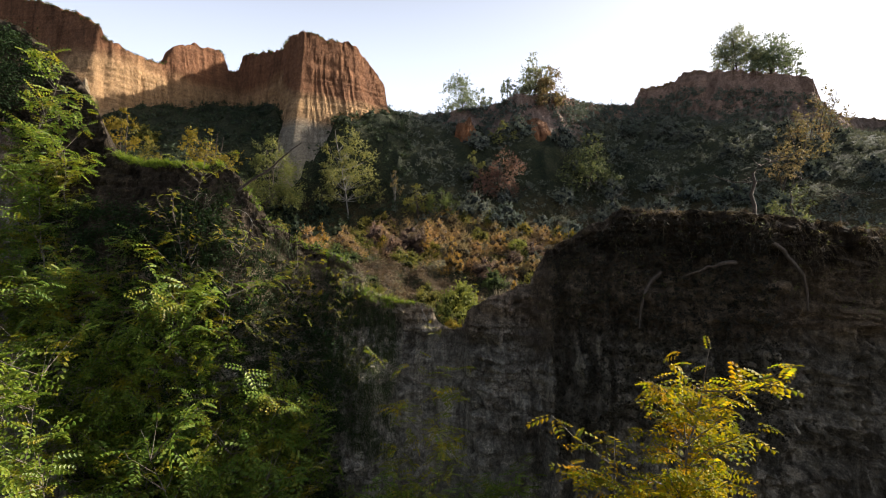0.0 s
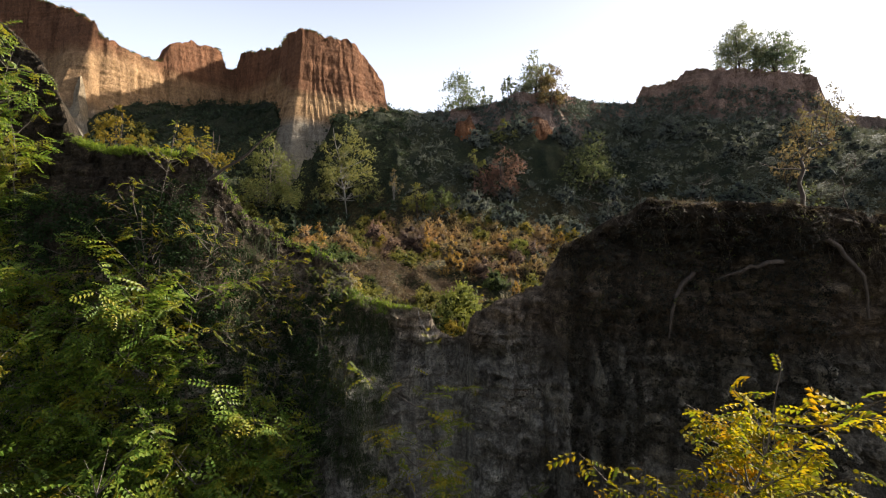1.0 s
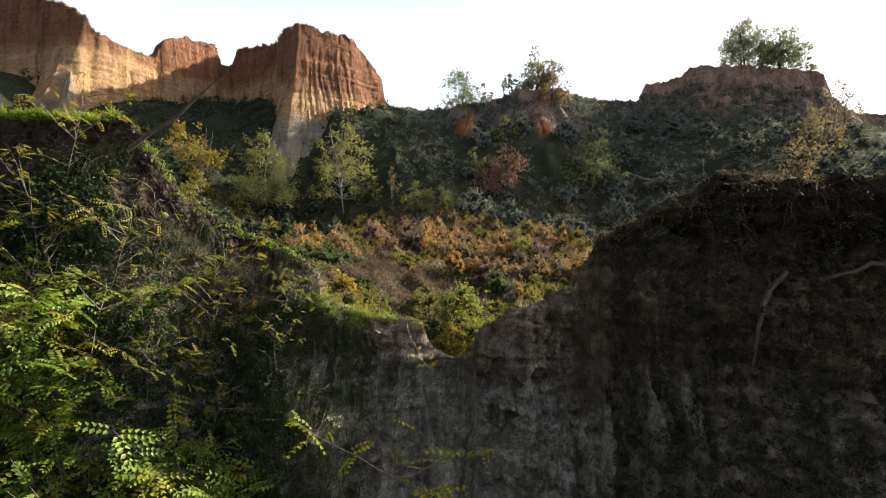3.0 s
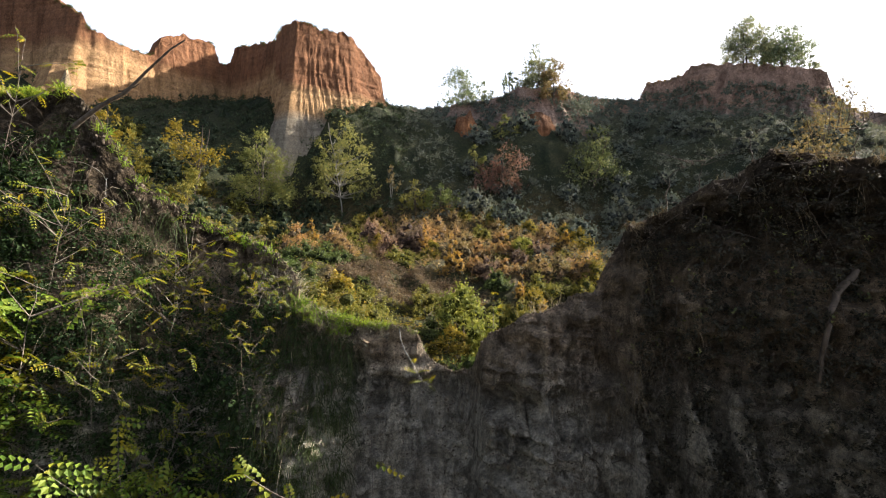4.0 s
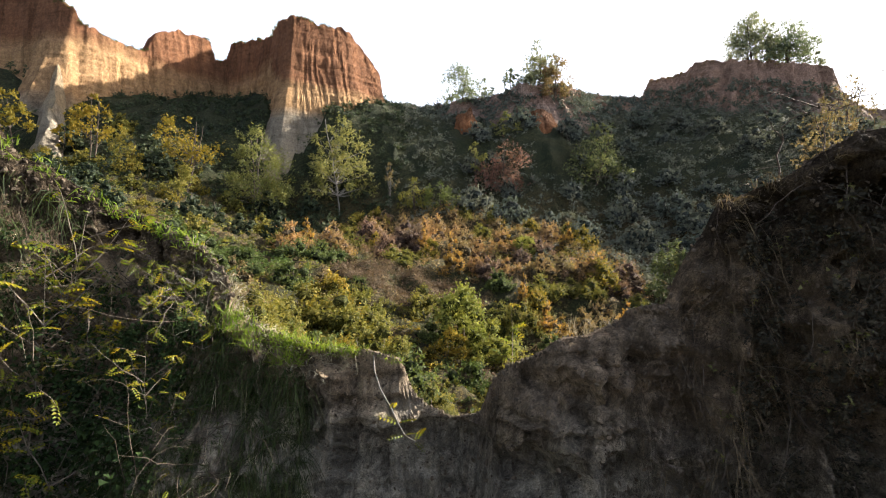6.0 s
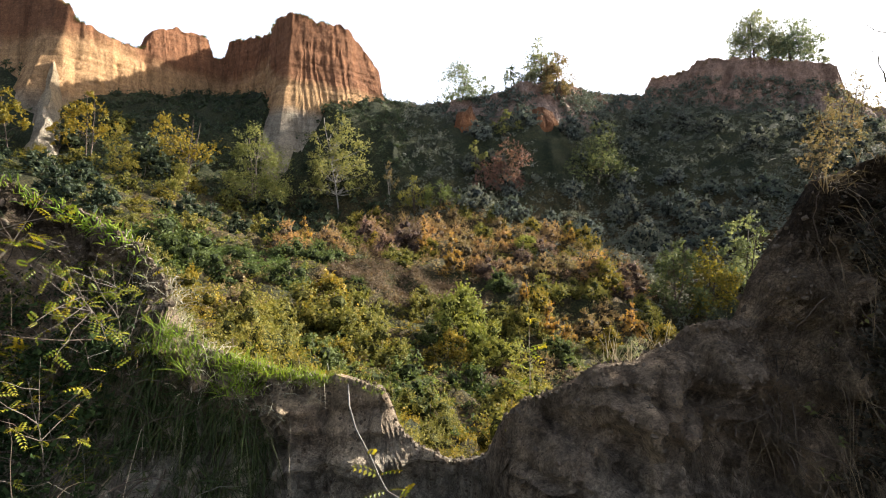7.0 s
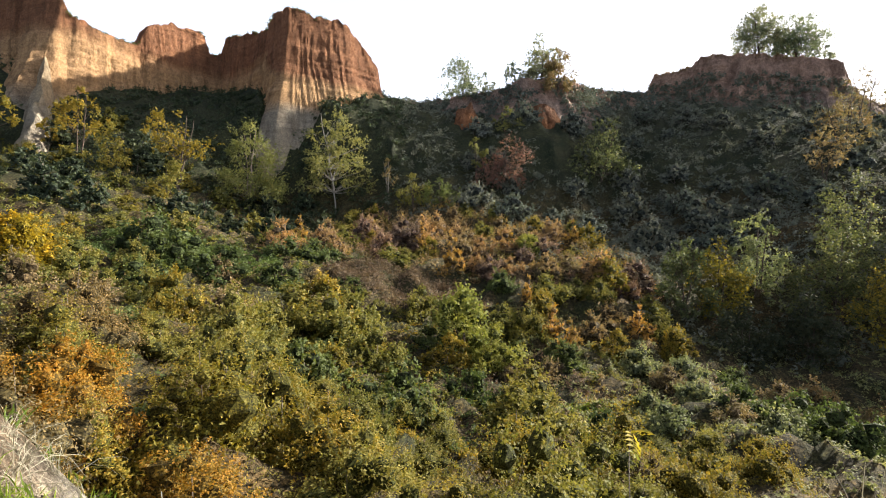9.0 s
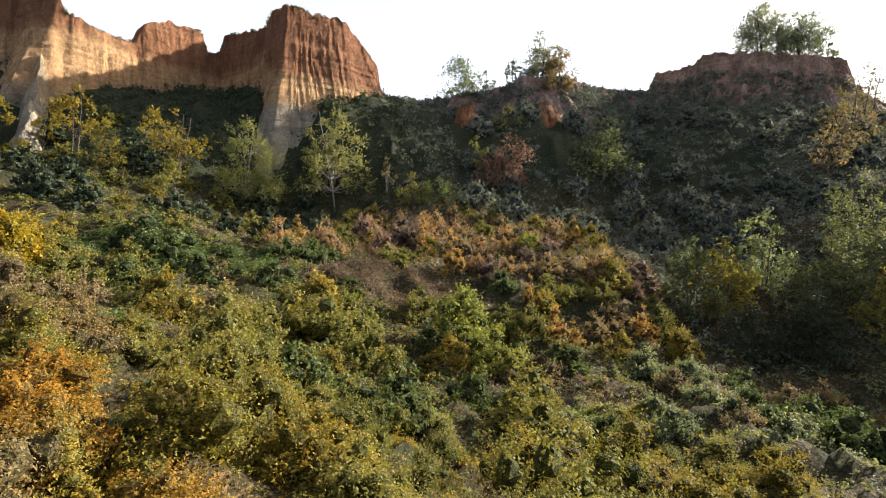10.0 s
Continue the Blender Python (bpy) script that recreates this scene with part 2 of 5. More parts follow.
F_olive = foliage("leaf_olive", [(0.123, 0.134, 0.0328), (0.19, 0.185, 0.0459), (0.258, 0.231, 0.0656)])
F_gold = foliage("leaf_gold", [(0.145, 0.141, 0.0278), (0.218, 0.184, 0.0318), (0.31, 0.228, 0.0338)])
F_rust = foliage("leaf_rust", [(0.25, 0.18, 0.12), (0.31, 0.215, 0.13), (0.40, 0.26, 0.105)])
F_orange = foliage("leaf_orange", [(0.26, 0.18, 0.09), (0.38, 0.25, 0.07), (0.5, 0.32, 0.05)])
F_amber = foliage("leaf_amber", [(0.20, 0.135, 0.03), (0.31, 0.185, 0.026), (0.42, 0.205, 0.022)])
F_brown = foliage("leaf_brown", [(0.173, 0.133, 0.0773), (0.235, 0.184, 0.105), (0.306, 0.24, 0.132)], 0.35)
F_grey = foliage("leaf_grey_green", [(0.13, 0.16, 0.09), (0.20, 0.235, 0.13), (0.28, 0.30, 0.17)])
F_dark = foliage("leaf_dark_green", [(0.026, 0.038, 0.026), (0.042, 0.056, 0.038), (0.068, 0.082, 0.05)], 0.35)
F_ivy = foliage("leaf_bright_green", [(0.14, 0.17, 0.035), (0.20, 0.23, 0.055), (0.28, 0.29, 0.085)])
F_pale = foliage("leaf_pale_olive", [(0.132, 0.15, 0.0594), (0.21, 0.216, 0.0858), (0.288, 0.282, 0.112)])
F_maroon = foliage("leaf_maroon", [(0.13, 0.078, 0.0715), (0.189, 0.111, 0.1), (0.247, 0.143, 0.122)], 0.35)
F_dusk = foliage("leaf_mid_green", [(0.06, 0.085, 0.045), (0.11, 0.14, 0.07), (0.19, 0.205, 0.10)])
F_goldusk = foliage("leaf_dull_gold", [(0.11, 0.115, 0.04), (0.24, 0.21, 0.045), (0.42, 0.31, 0.045)])
# skyline leaves lightened and greyed, with haze and glare in the colour
F_skyline = foliage("leaf_oak_hazed", [(0.15, 0.188, 0.15), (0.21, 0.247, 0.188), (0.27, 0.3, 0.21)])
F_grassy = foliage("short_grass", [(0.06, 0.08, 0.02), (0.10, 0.11, 0.03), (0.15, 0.13, 0.05)])
# hillside leaves paled to blue-grey: the haze is put into their colour
F_hazed = foliage("leaf_hazed", [(0.121, 0.144, 0.139), (0.149, 0.172, 0.162), (0.178, 0.198, 0.18)], 0.18, 1.0)
# dark thicket below the cliff, the cliff's shadow mixed into its green
F_deep = foliage("leaf_shaded_green", [(0.03, 0.048, 0.0324), (0.0525, 0.075, 0.0468), (0.09, 0.112, 0.063)], 0.3)
F_locust = foliage("leaf_locust_green", [(0.08, 0.15, 0.022), (0.15, 0.235, 0.036), (0.25, 0.31, 0.055)], 0.45, 0.45, (0.30, 0.25, 0.02), 1.6)
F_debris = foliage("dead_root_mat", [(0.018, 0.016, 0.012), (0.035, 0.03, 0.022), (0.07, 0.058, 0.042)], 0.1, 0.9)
F_locust2 = foliage("leaf_locust_lime", [(0.126, 0.18, 0.027), (0.198, 0.234, 0.0315), (0.27, 0.252, 0.027)], 0.5, 0.5, (0.4, 0.3, 0.02), 3.0)
F_yellow = foliage("leaf_locust_yellow", [(0.16, 0.22, 0.02), (0.36, 0.33, 0.015), (0.55, 0.40, 0.01)], 0.5, 0.65, (0.55, 0.30, 0.01), 2.2)
F_grass = foliage("grass_fresh", [(0.09, 0.15, 0.02), (0.16, 0.25, 0.03), (0.26, 0.33, 0.06)], 0.5)
F_straw = foliage("grass_dry", [(0.30, 0.265, 0.215), (0.40, 0.36, 0.30), (0.5, 0.46, 0.39)], 0.15)
# dull grass, darkened further so that the thicket's shade is in it
F_dim = foliage("grass_dull_shaded", [(0.018, 0.033, 0.010), (0.035, 0.058, 0.016), (0.08, 0.095, 0.036)], 0.35)
# green taken almost to black: the shaded gaps between saplings, as leaf colour
F_shade = foliage("leaf_gap_shade", [(0.012, 0.024, 0.008), (0.02, 0.042, 0.012), (0.04, 0.07, 0.02)], 0.3, 0.9)
F_straw2 = foliage("grass_dead", [(0.10, 0.07, 0.045), (0.16, 0.12, 0.08), (0.24, 0.18, 0.12)], 0.25)
F_bramble = foliage("leaf_bramble", [(0.066, 0.102, 0.033), (0.108, 0.156, 0.0528), (0.168, 0.222, 0.0792)])
F_heath = foliage("dead_bracken", [(0.175, 0.119, 0.103), (0.237, 0.163, 0.138), (0.312, 0.219, 0.172)], 0.3)
F_bracken = foliage("fallen_bracken", [(0.10, 0.07, 0.055), (0.145, 0.10, 0.078), (0.20, 0.14, 0.10)], 0.3)
F_twiggy = foliage("leaf_dull_brown", [(0.12, 0.095, 0.045), (0.17, 0.13, 0.055), (0.24, 0.165, 0.065)], 0.35)
F_bright = foliage("leaf_bright_gold", [(0.26, 0.20, 0.02), (0.40, 0.29, 0.022), (0.55, 0.38, 0.03)])
F_creeper = foliage("leaf_creeper", [(0.09, 0.11, 0.05), (0.14, 0.16, 0.06), (0.2, 0.2, 0.1)])
def crumbs(name, cols):
    """Loose earth: each clod its own tone, with grain and relief."""
    m, nt, b = nodes_of(name, 0.95)
    b.inputs["Specular IOR Level"].default_value = 0.1
    g = nt.nodes.new("ShaderNodeNewGeometry")
    c = ramp(nt, g.outputs["Random Per Island"], [(0.1, cols[0]), (0.5, cols[1]), (0.9, cols[2])])
    n = tex(nt, coords(nt, (1, 1, 1)), 60, 6, 0.7)
    nt.links.new(mixc(nt, 0.7, c, ramp(nt, n, [(0.36, (0.55, 0.54, 0.52)), (0.62, (1.4, 1.36, 1.3))]), "MULTIPLY"), b.inputs["Base Color"])
    bump(nt, b, n, 0.8, 0.02)
    return m


M_crumb = crumbs("loose_earth", [(0.085, 0.069, 0.054), (0.115, 0.093, 0.071), (0.15, 0.122, 0.094)])
B_bark = bark("bark_brown", (0.05, 0.038, 0.028), (0.11, 0.085, 0.065))
B_pale = bark("bark_pale", (0.13, 0.12, 0.10), (0.28, 0.26, 0.23))
B_twig = bark("twig_grey", (0.10, 0.08, 0.065), (0.22, 0.185, 0.15))


# ---- building helpers ----
def mesh_np(name, V, F, smooth=False):
    V, F = np.asarray(V, np.float32), np.asarray(F, np.int32)
    me = bpy.data.meshes.new(name)
    me.vertices.add(len(V))
    me.vertices.foreach_set("co", V.ravel())
    me.loops.add(F.size)
    me.loops.foreach_set("vertex_index", F.ravel())
    me.polygons.add(len(F))
    me.polygons.foreach_set("loop_start", np.arange(len(F), dtype=np.int32) * F.shape[1])
    me.update(calc_edges=True)
    me.polygons.foreach_set("use_smooth", np.full(len(F), smooth))
    return me


def piece(name, me, mat, parent=None, label="", **tags):
    """One mesh object, top-level or under a thing."""
    if mat and not me.materials:
        me.materials.append(mat)
    ob = new(name, me)
    ob.parent = parent
    return tagged(ob, label, **tags)


def thing(name, m, label, category, group=""):
    ob = new(name)
    ob.empty_display_size = 0.2
    ob.matrix_world = m
    return tagged(ob, label, category, group)


def vnoise(x, y, z=0.0):
    """Smooth value noise in -1..1 on arrays."""
    x, y, z = np.broadcast_arrays(np.asarray(x, float), np.asarray(y, float), np.asarray(z, float))
    xi, yi, zi = np.floor(x), np.floor(y), np.floor(z)
    fx, fy, fz = x - xi, y - yi, z - zi
    fx, fy, fz = (v * v * (3 - 2 * v) for v in (fx, fy, fz))
    out = 0.0
    for i in (0, 1):
        for j in (0, 1):
            for k in (0, 1):
                s = np.sin((xi + i) * 127.1 + (yi + j) * 311.7 + (zi + k) * 74.7) * 43758.5453
                h = (s - np.floor(s)) * 2 - 1
                out = out + h * (fx if i else 1 - fx) * (fy if j else 1 - fy) * (fz if k else 1 - fz)
    return out


def fbm(x, y, z=0.0, octaves=4):
    out, a = 0.0, 1.0
    for o in range(octaves):
        out = out + a * vnoise(x * 2 ** o + 17.3 * o, y * 2 ** o - 9.1 * o, np.asarray(z) * 2 ** o)
        a *= 0.5
    return out


def grid_faces(nu, nv):
    a = (np.arange(nu - 1)[:, None] * nv + np.arange(nv - 1)[None]).ravel()
    return np.stack([a, a + nv, a + nv + 1, a + 1], 1)


def rot_to(d, spin):
    """Rotation matrices whose x axis is d, turned by spin about it. d: n x 3."""
    d = d / np.linalg.norm(d, axis=1, keepdims=True)
    up = np.where(np.abs(d[:, 2:3]) > 0.95, np.array([[1.0, 0, 0]]), np.array([[0, 0, 1.0]]))
    y = np.cross(up, d)
    y /= np.linalg.norm(y, axis=1, keepdims=True)
    z = np.cross(d, y)
    c, s = np.cos(spin)[:, None], np.sin(spin)[:, None]
    return np.stack([d, c * y + s * z, c * z - s * y], 2)


LEAF = np.array([(0, 0, 0), (0.45, 0.4, 0.08), (1, 0, -0.05), (0.5, -0.4, 0.08)])

LEAFLET = np.array([(-0.5, 0.28, 0), (-0.1, -0.42, 0), (0.6, 0.1, 0)])


def leaves(P, size, droop=0.3, template=LEAF, quad=((0, 1, 2, 3),), dirs=None, flat=1.0, face=None):
    """Leaf quads at the points P; with face they lie across those directions, as on the outside of a crown."""
    n = len(P)
    if face is not None:
        f = face / (np.linalg.norm(face, axis=1, keepdims=True) + 1e-6) + rng.normal(size=(n, 3)) * 0.3
        dirs = np.cross(f, rng.normal(size=(n, 3)))
        f /= np.linalg.norm(f, axis=1, keepdims=True) + 1e-6
        dirs /= np.linalg.norm(dirs, axis=1, keepdims=True) + 1e-6
        R = np.stack([dirs, np.cross(f, dirs), f], 2)
        V = np.einsum("nij,kj->nki", R, LEAFLET) * (size * rng.uniform(0.6, 1.35, n))[:, None, None] + P[:, None, :]
        return V.reshape(-1, 3), np.arange(n * 3).reshape(-1, 3)
    d = rng.normal(size=(n, 3)) if dirs is None else dirs + rng.normal(size=(n, 3)) * 0.35
    d[:, 2] -= droop
    R = rot_to(d, rng.normal(size=n) * flat)
    s = size * rng.uniform(0.6, 1.35, n)
    V = np.einsum("nij,kj->nki", R, template) * s[:, None, None] + P[:, None, :]
    k = len(template)
    F = (np.asarray(quad)[None] + (np.arange(n) * k)[:, None, None]).reshape(-1, len(quad[0]))
    return V.reshape(-1, 3), F


def tube(points, r0, r1, sides=5):
    """A tapered limb along points."""
    P = np.asarray(points, float)
    n = len(P)
    T = np.gradient(P, axis=0)
    R = rot_to(T + 1e-6, np.zeros(n))
    a = np.arange(sides) * 2 * np.pi / sides
    rad = np.linspace(r0, r1, n)[:, None, None]
    V = P[:, None, :] + rad * (np.cos(a)[None, :, None] * R[:, None, :, 1] + np.sin(a)[None, :, None] * R[:, None, :, 2])
    i = np.arange(n - 1)[:, None] * sides
    j = np.arange(sides)[None]
    F = np.stack([i + j, i + (j + 1) % sides, i + sides + (j + 1) % sides, i + sides + j], 2).reshape(-1, 4)
    return V.reshape(-1, 3), F


def join(parts):
    Vs, Fs, o = [], [], 0
    for V, F in parts:
        Vs.append(V)
        Fs.append(F + o)
        o += len(V)
    return np.concatenate(Vs), np.concatenate(Fs)


def wiggle(a, b, n, amp):
    t = np.linspace(0, 1, n)[:, None]
    p = np.asarray(a) * (1 - t) + np.asarray(b) * t
    w = rng.normal(size=(n, 3)) * amp
    w[0] = 0
    return p + np.cumsum(w, axis=0) * 0.6


# ---- ground: one sheet from the gully over the valley to the plateau ----
SLOPE = np.array([
    (0.2, 26, -1.4), (-5.5, 21, 1.1), (10.8, 29, -2.5), (-10, 24, 2.4), (-11.1, 34, 1.5), (-5.4, 38, -0.6),
    (7, 39, -2.8), (11.6, 35, -2.5), (21.1, 38, -3.4), (2.2, 46, -1), (-10.9, 52, 4), (15.6, 58, 2.2),
    (18.5, 52, -1), (25.7, 52, -3.2), (-28, 45, 5.2), (-7, 79, 8.8), (-40.5, 70, 12.8), (-16, 90, 13),
    (-55.4, 100, 32), (-39.2, 86, 18.8), (17.9, 86, 10.3), (31.5, 80, 8), (21.6, 102, 25), (38.6, 96, 19.2),
    (-4.9, 120, 35.5), (40.2, 128, 38), (83.5, 110, 30), (46.6, 78, 12.3)])
GULLY = np.array([(-12, 4, 0.5), (0, 3, 0), (12, 4, 0.5), (0, -30, 2), (-30, -10, 9), (30, -10, 6)])
FOOT = np.array([(-50, 114, 36.5), (-57.5, 107, 35), (-43.5, 118, 38), (-18, 98, 27), (-33, 100, 28), (-47, 98, 29), (-62, 84, 22), (-70, 88, 30), (-27, 93, 16), (-23.5, 50, 4.8), (-25.5, 62, 8), (29, 62, 2),
                 (0, 82, 11.5), (10.5, 92, 15.5), (26, 100, 19), (50, 92, 20), (68, 112, 33), (8, 108, 29), (-3, 14.5, 1.5), (3, 14.5, 0.8)])
CTRL = np.concatenate([SLOPE, GULLY, FOOT])


def kernel(r2):
    return 0.5 * r2 * np.log(r2 + 1e-9)


def spline_fit(C):
    n = len(C)
    d2 = ((C[:, None, :2] - C[None, :, :2]) ** 2).sum(2)
    A = np.zeros((n + 3, n + 3))
    A[:n, :n] = kernel(d2) + np.eye(n) * 3.0
    A[:n, n:] = A[n:, :n].T
    A[:n, n], A[:n, n + 1:] = 1, C[:, :2]
    A[n:, :n] = A[:n, n:].T
    return np.linalg.solve(A, np.concatenate([C[:, 2], np.zeros(3)]))


WEIGHTS = spline_fit(CTRL)


def ground_z(x, y):
    x, y = np.broadcast_arrays(np.asarray(x, float), np.asarray(y, float))
    cx, cy = np.clip(x, -90, 112), np.clip(y, -35, 128)
    n = len(CTRL)
    z = WEIGHTS[n] + WEIGHTS[n + 1] * cx + WEIGHTS[n + 2] * cy
    for (px, py, _), w in zip(CTRL, WEIGHTS):
        z = z + w * kernel((cx - px) ** 2 + (cy - py) ** 2)
    # unseen rise in the east, added to cast shade over the valley floor
    shade_rim = np.clip((cx - 78) / 24, 0, 1) * np.clip((108 - cy) / 16, 0, 1) * np.clip((cy - 44) / 14, 0, 1)
    z = z + np.maximum(0, 37 - z) * shade_rim * shade_rim * (3 - 2 * shade_rim)
    return z + 0.35 * fbm(x * 0.16, y * 0.16, 0.5, 4)


def scrub(x, y):
    """Height of the scrub mounds that hide the soil in the valley."""
    m = 1.25 * (0.75 - 1.7 * np.abs(vnoise(x * 0.3 + 0.3 * vnoise(x * 0.7, y * 0.7), y * 0.3, 3.1)))
    m = m + 0.75 * (0.7 - 1.6 * np.abs(vnoise(x * 0.62, y * 0.62, 6.4))) + 0.3 * vnoise(x * 1.7, y * 1.7, 2.2)
    far = np.clip((y - 14) / 4, 0, 1)
    bare = np.exp(-(((x - 5.5) / 3.2) ** 2 + ((y - 41.5) / 3.0) ** 2))
    return np.clip(m + 0.25, 0, 2.2) * far * (1.0 + 0.5 * np.clip((y - 60) / 40, 0, 1)) * (1 - bare)


def build_ground():
    s = np.linspace(-1, 1, 290)
    xs = 70 * s + 930 * np.sign(s) * np.abs(s) ** 7
    ys = 45 + 85 * s + 900 * np.sign(s) * np.abs(s) ** 7
    X, Y = np.meshgrid(xs, ys, indexing="ij")
    V = np.stack([X, Y, ground_z(X, Y) + 0.75 * scrub(X, Y)], 2).reshape(-1, 3)
    piece("ground", mesh_np("ground", V, grid_faces(290, 290), True), M_ground, label="brown and green soil slope of the valley", category="ground", kind="structure")


build_ground()


# ---- cliffs: fluted earth walls along a plan line, with a rounded top that runs back ----
def resample(C, n):
    C = np.asarray(C, float)
    s = np.concatenate([[0], np.cumsum(np.linalg.norm(np.diff(C[:, :2], axis=0), axis=1))])
    u = np.linspace(0, s[-1], n)
    return u, np.stack([np.interp(u, s, C[:, k]) for k in range(C.shape[1])], 1)


def smooth_rows(A, w):
    k = np.hanning(w + 2)[1:-1]
    k /= k.sum()
    pad = np.pad(A, ((w // 2, w // 2), (0, 0)), "edge")
    return np.stack([np.convolve(pad[:, i], k, "valid") for i in range(A.shape[1])], 1)


def cliff_points(C, nu, nv, sink, flute, seed, back=14.0, drop=4.0, lumps=1.0):
    u, Q = resample(C, nu)
    Q[:, :2] = smooth_rows(Q[:, :2], 5)
    T = np.gradient(smooth_rows(Q[:, :2], 41), axis=0)
    T /= np.linalg.norm(T, axis=1, keepdims=True)
    N = np.stack([T[:, 1], -T[:, 0]], 1)
    foot = Q[:, :2] + N * Q[:, 3:4]
    zb = ground_z(foot[:, 0], foot[:, 1]) - sink
    zt = Q[:, 2] + 0.35 * vnoise(u * 0.9, seed) + 0.2 * vnoise(u * 2.7, seed)
    rows = []
    for v in np.linspace(0, 1, nv):
        z = zb + (zt - zb) * v
        off = Q[:, 3] * (1 - v) ** 1.4
        ru = 1 - np.abs(vnoise(u * 0.42 + 0.8 * vnoise(u * 0.13, z * 0.06, seed), z * 0.03, seed)) * 2
        rf = 1 - np.abs(vnoise(u * 1.6 + 0.6 * vnoise(u * 0.3, z * 0.2), z * 0.08, seed + 3)) * 2
        ledge = vnoise(z * 0.55 + 0.5 * vnoise(u * 0.12, seed), seed) * 0.35 + 0.25 * vnoise(z * 1.7, seed + 5)
        amp = flute * (0.35 + 0.65 * np.sin(np.pi * min(1, v * 1.02)))
        off = off + amp * (0.8 * ru + 0.35 * rf + 0.45 * lumps * fbm(u * 0.7, z * 0.35, seed, 5)) + ledge * 0.4 + min(1, v * 3) * lumps * (0.3 * fbm(u * 0.16, z * 0.1, seed + 9, 3) + 0.28 * fbm(u * 0.9, z * 0.5, seed + 11, 4))
        p = Q[:, :2] + N * off[:, None]
        rows.append(np.column_stack([p, z]))
    for b in (0.06, 0.2, 0.5, 1.0):
        p = Q[:, :2] - N * (0.1 + back * b)
        rows.append(np.column_stack([p, zt + 0.15 - drop * b ** 1.2 + 0.25 * vnoise(p[:, 0] * 0.5, p[:, 1] * 0.5)]))
    rows.append(rows[-1] - np.array([0, 0, 25.0]))
    return np.stack(rows, 1)


def build_cliff(name, C, nu, nv, mat, label, flute=0.9, seed=1, sink=3.0, back=14.0, drop=4.0, lumps=1.0):
    G = cliff_points(C, nu, nv, sink, flute, seed, back, drop, lumps)
    piece(name, mesh_np(name, G.reshape(-1, 3), grid_faces(*G.shape[:2]), False), mat, label=label, category="cliff", kind="structure")
    return G


LEFT_CLIFF = [(-102.7, 102, 65, 4), (-87.9, 101, 56.5, 3), (-75.4, 100, 53.6, 3), (-69.4, 98.5, 51.4, 4), (-65.4, 97, 49.2, 16), (-63.6, 97, 48.3, 11), (-62.8, 97.5, 46.6, 3.5), (-61.7, 98.3, 45.6, 3),
              (-60.3, 101.4, 45, 3), (-58.8, 105.2, 44.5, 3), (-57.2, 108.4, 45, 3), (-56.2, 109.8, 48.8, 3), (-55.9, 110.5, 49.7, 3), (-54.5, 112.7, 50.9, 3), (-51.9, 117.5, 51.9, 3), (-50, 120.3, 51.5, 3),
              (-49.3, 121.1, 47.9, 3), (-47.5, 122.5, 48.2, 3), (-46.4, 122.5, 51.7, 3), (-39.8, 119, 51.4, 3), (-34.2, 112.6, 49.4, 2.5), (-30.5, 105, 49.1, 3), (-28.3, 103.2, 48.9, 5), (-26.7, 100.6, 48.6, 12),
              (-25.6, 101.6, 48.5, 8), (-22.3, 104, 48.1, 6.5), (-17.8, 107, 48.4, 6), (-15.2, 110, 45.4, 5), (-12.9, 112, 42.7, 5), (-11.8, 114, 37.5, 4)]
BLUFF = [(-12, 118, 37.6, 9), (-4.4, 122, 37.9, 10), (0.4, 121, 38.2, 10), (10, 116, 38.6, 9), (13.7, 114, 39.4, 9), (16, 114, 40.5, 10),
         (23.7, 116, 40.9, 10), (26.4, 118, 41.3, 10), (31.5, 124, 41.6, 12), (37.7, 128, 42, 12), (49, 131, 42.6, 12)]
MESA = [(45, 137, 42, 8), (48.5, 134, 43.6, 8), (50, 133, 47.4, 8), (56.6, 131, 48.2, 10), (58.7, 129, 50.2, 12), (65, 124, 49.3, 14),
        (76.9, 119, 46.4, 14), (82, 117, 45, 10), (84.3, 117, 39.6, 9), (89, 117, 36.5, 9), (125, 118, 33, 9)]
G_left = build_cliff("cliff_west", LEFT_CLIFF, 520, 100, M_cliff, "tall orange and tan fluted earth cliff with grey ribs", 0.4, 1, 6, 2.5, 0.4, 0.45)
G_bluff = build_cliff("cliff_north", BLUFF, 260, 60, M_bluff, "overgrown dark earth bluff with bare orange scars", 0.8, 4)
G_mesa = build_cliff("cliff_east", MESA, 260, 70, M_bluff, "flat-topped reddish earth mesa in shade", 1.0, 8)



def spur(name, a, b, w0, w1, mat, label, seed):
    """A steep-sided earth rib that runs down from the cliff to the slope."""
    s = np.linspace(0, 1, 90)[:, None]
    v = np.linspace(-1, 1, 61)[None, :]
    a, b = np.array(a, float), np.array(b, float)
    d = (b - a)[:2] / np.linalg.norm((b - a)[:2])
    w = w0 + (w1 - w0) * s
    top = a[2] + (b[2] - a[2]) * s ** 0.75 + 0.9 * vnoise(s * 14, 0.3, seed) + 0.3 * vnoise(s * 40, 0.3, seed)
    z = top - np.abs(v) ** 1.3 * 16 - 1.1 * np.abs(vnoise(s * 16 + v, v * 2.5, seed)) - 0.5 * np.abs(vnoise(s * 40, v * 5, seed + 2))
    side = v * w + 0.5 * vnoise(s * 9, v * 3, seed + 5)
    x = a[0] + (b[0] - a[0]) * s + d[1] * side
    y = a[1] + (b[1] - a[1]) * s - d[0] * side
    G = np.stack([x, y, z], 2)
    piece(name, mesh_np(name, G.reshape(-1, 3), grid_faces(90, 61), False), mat, label=label, category="cliff", kind="structure")


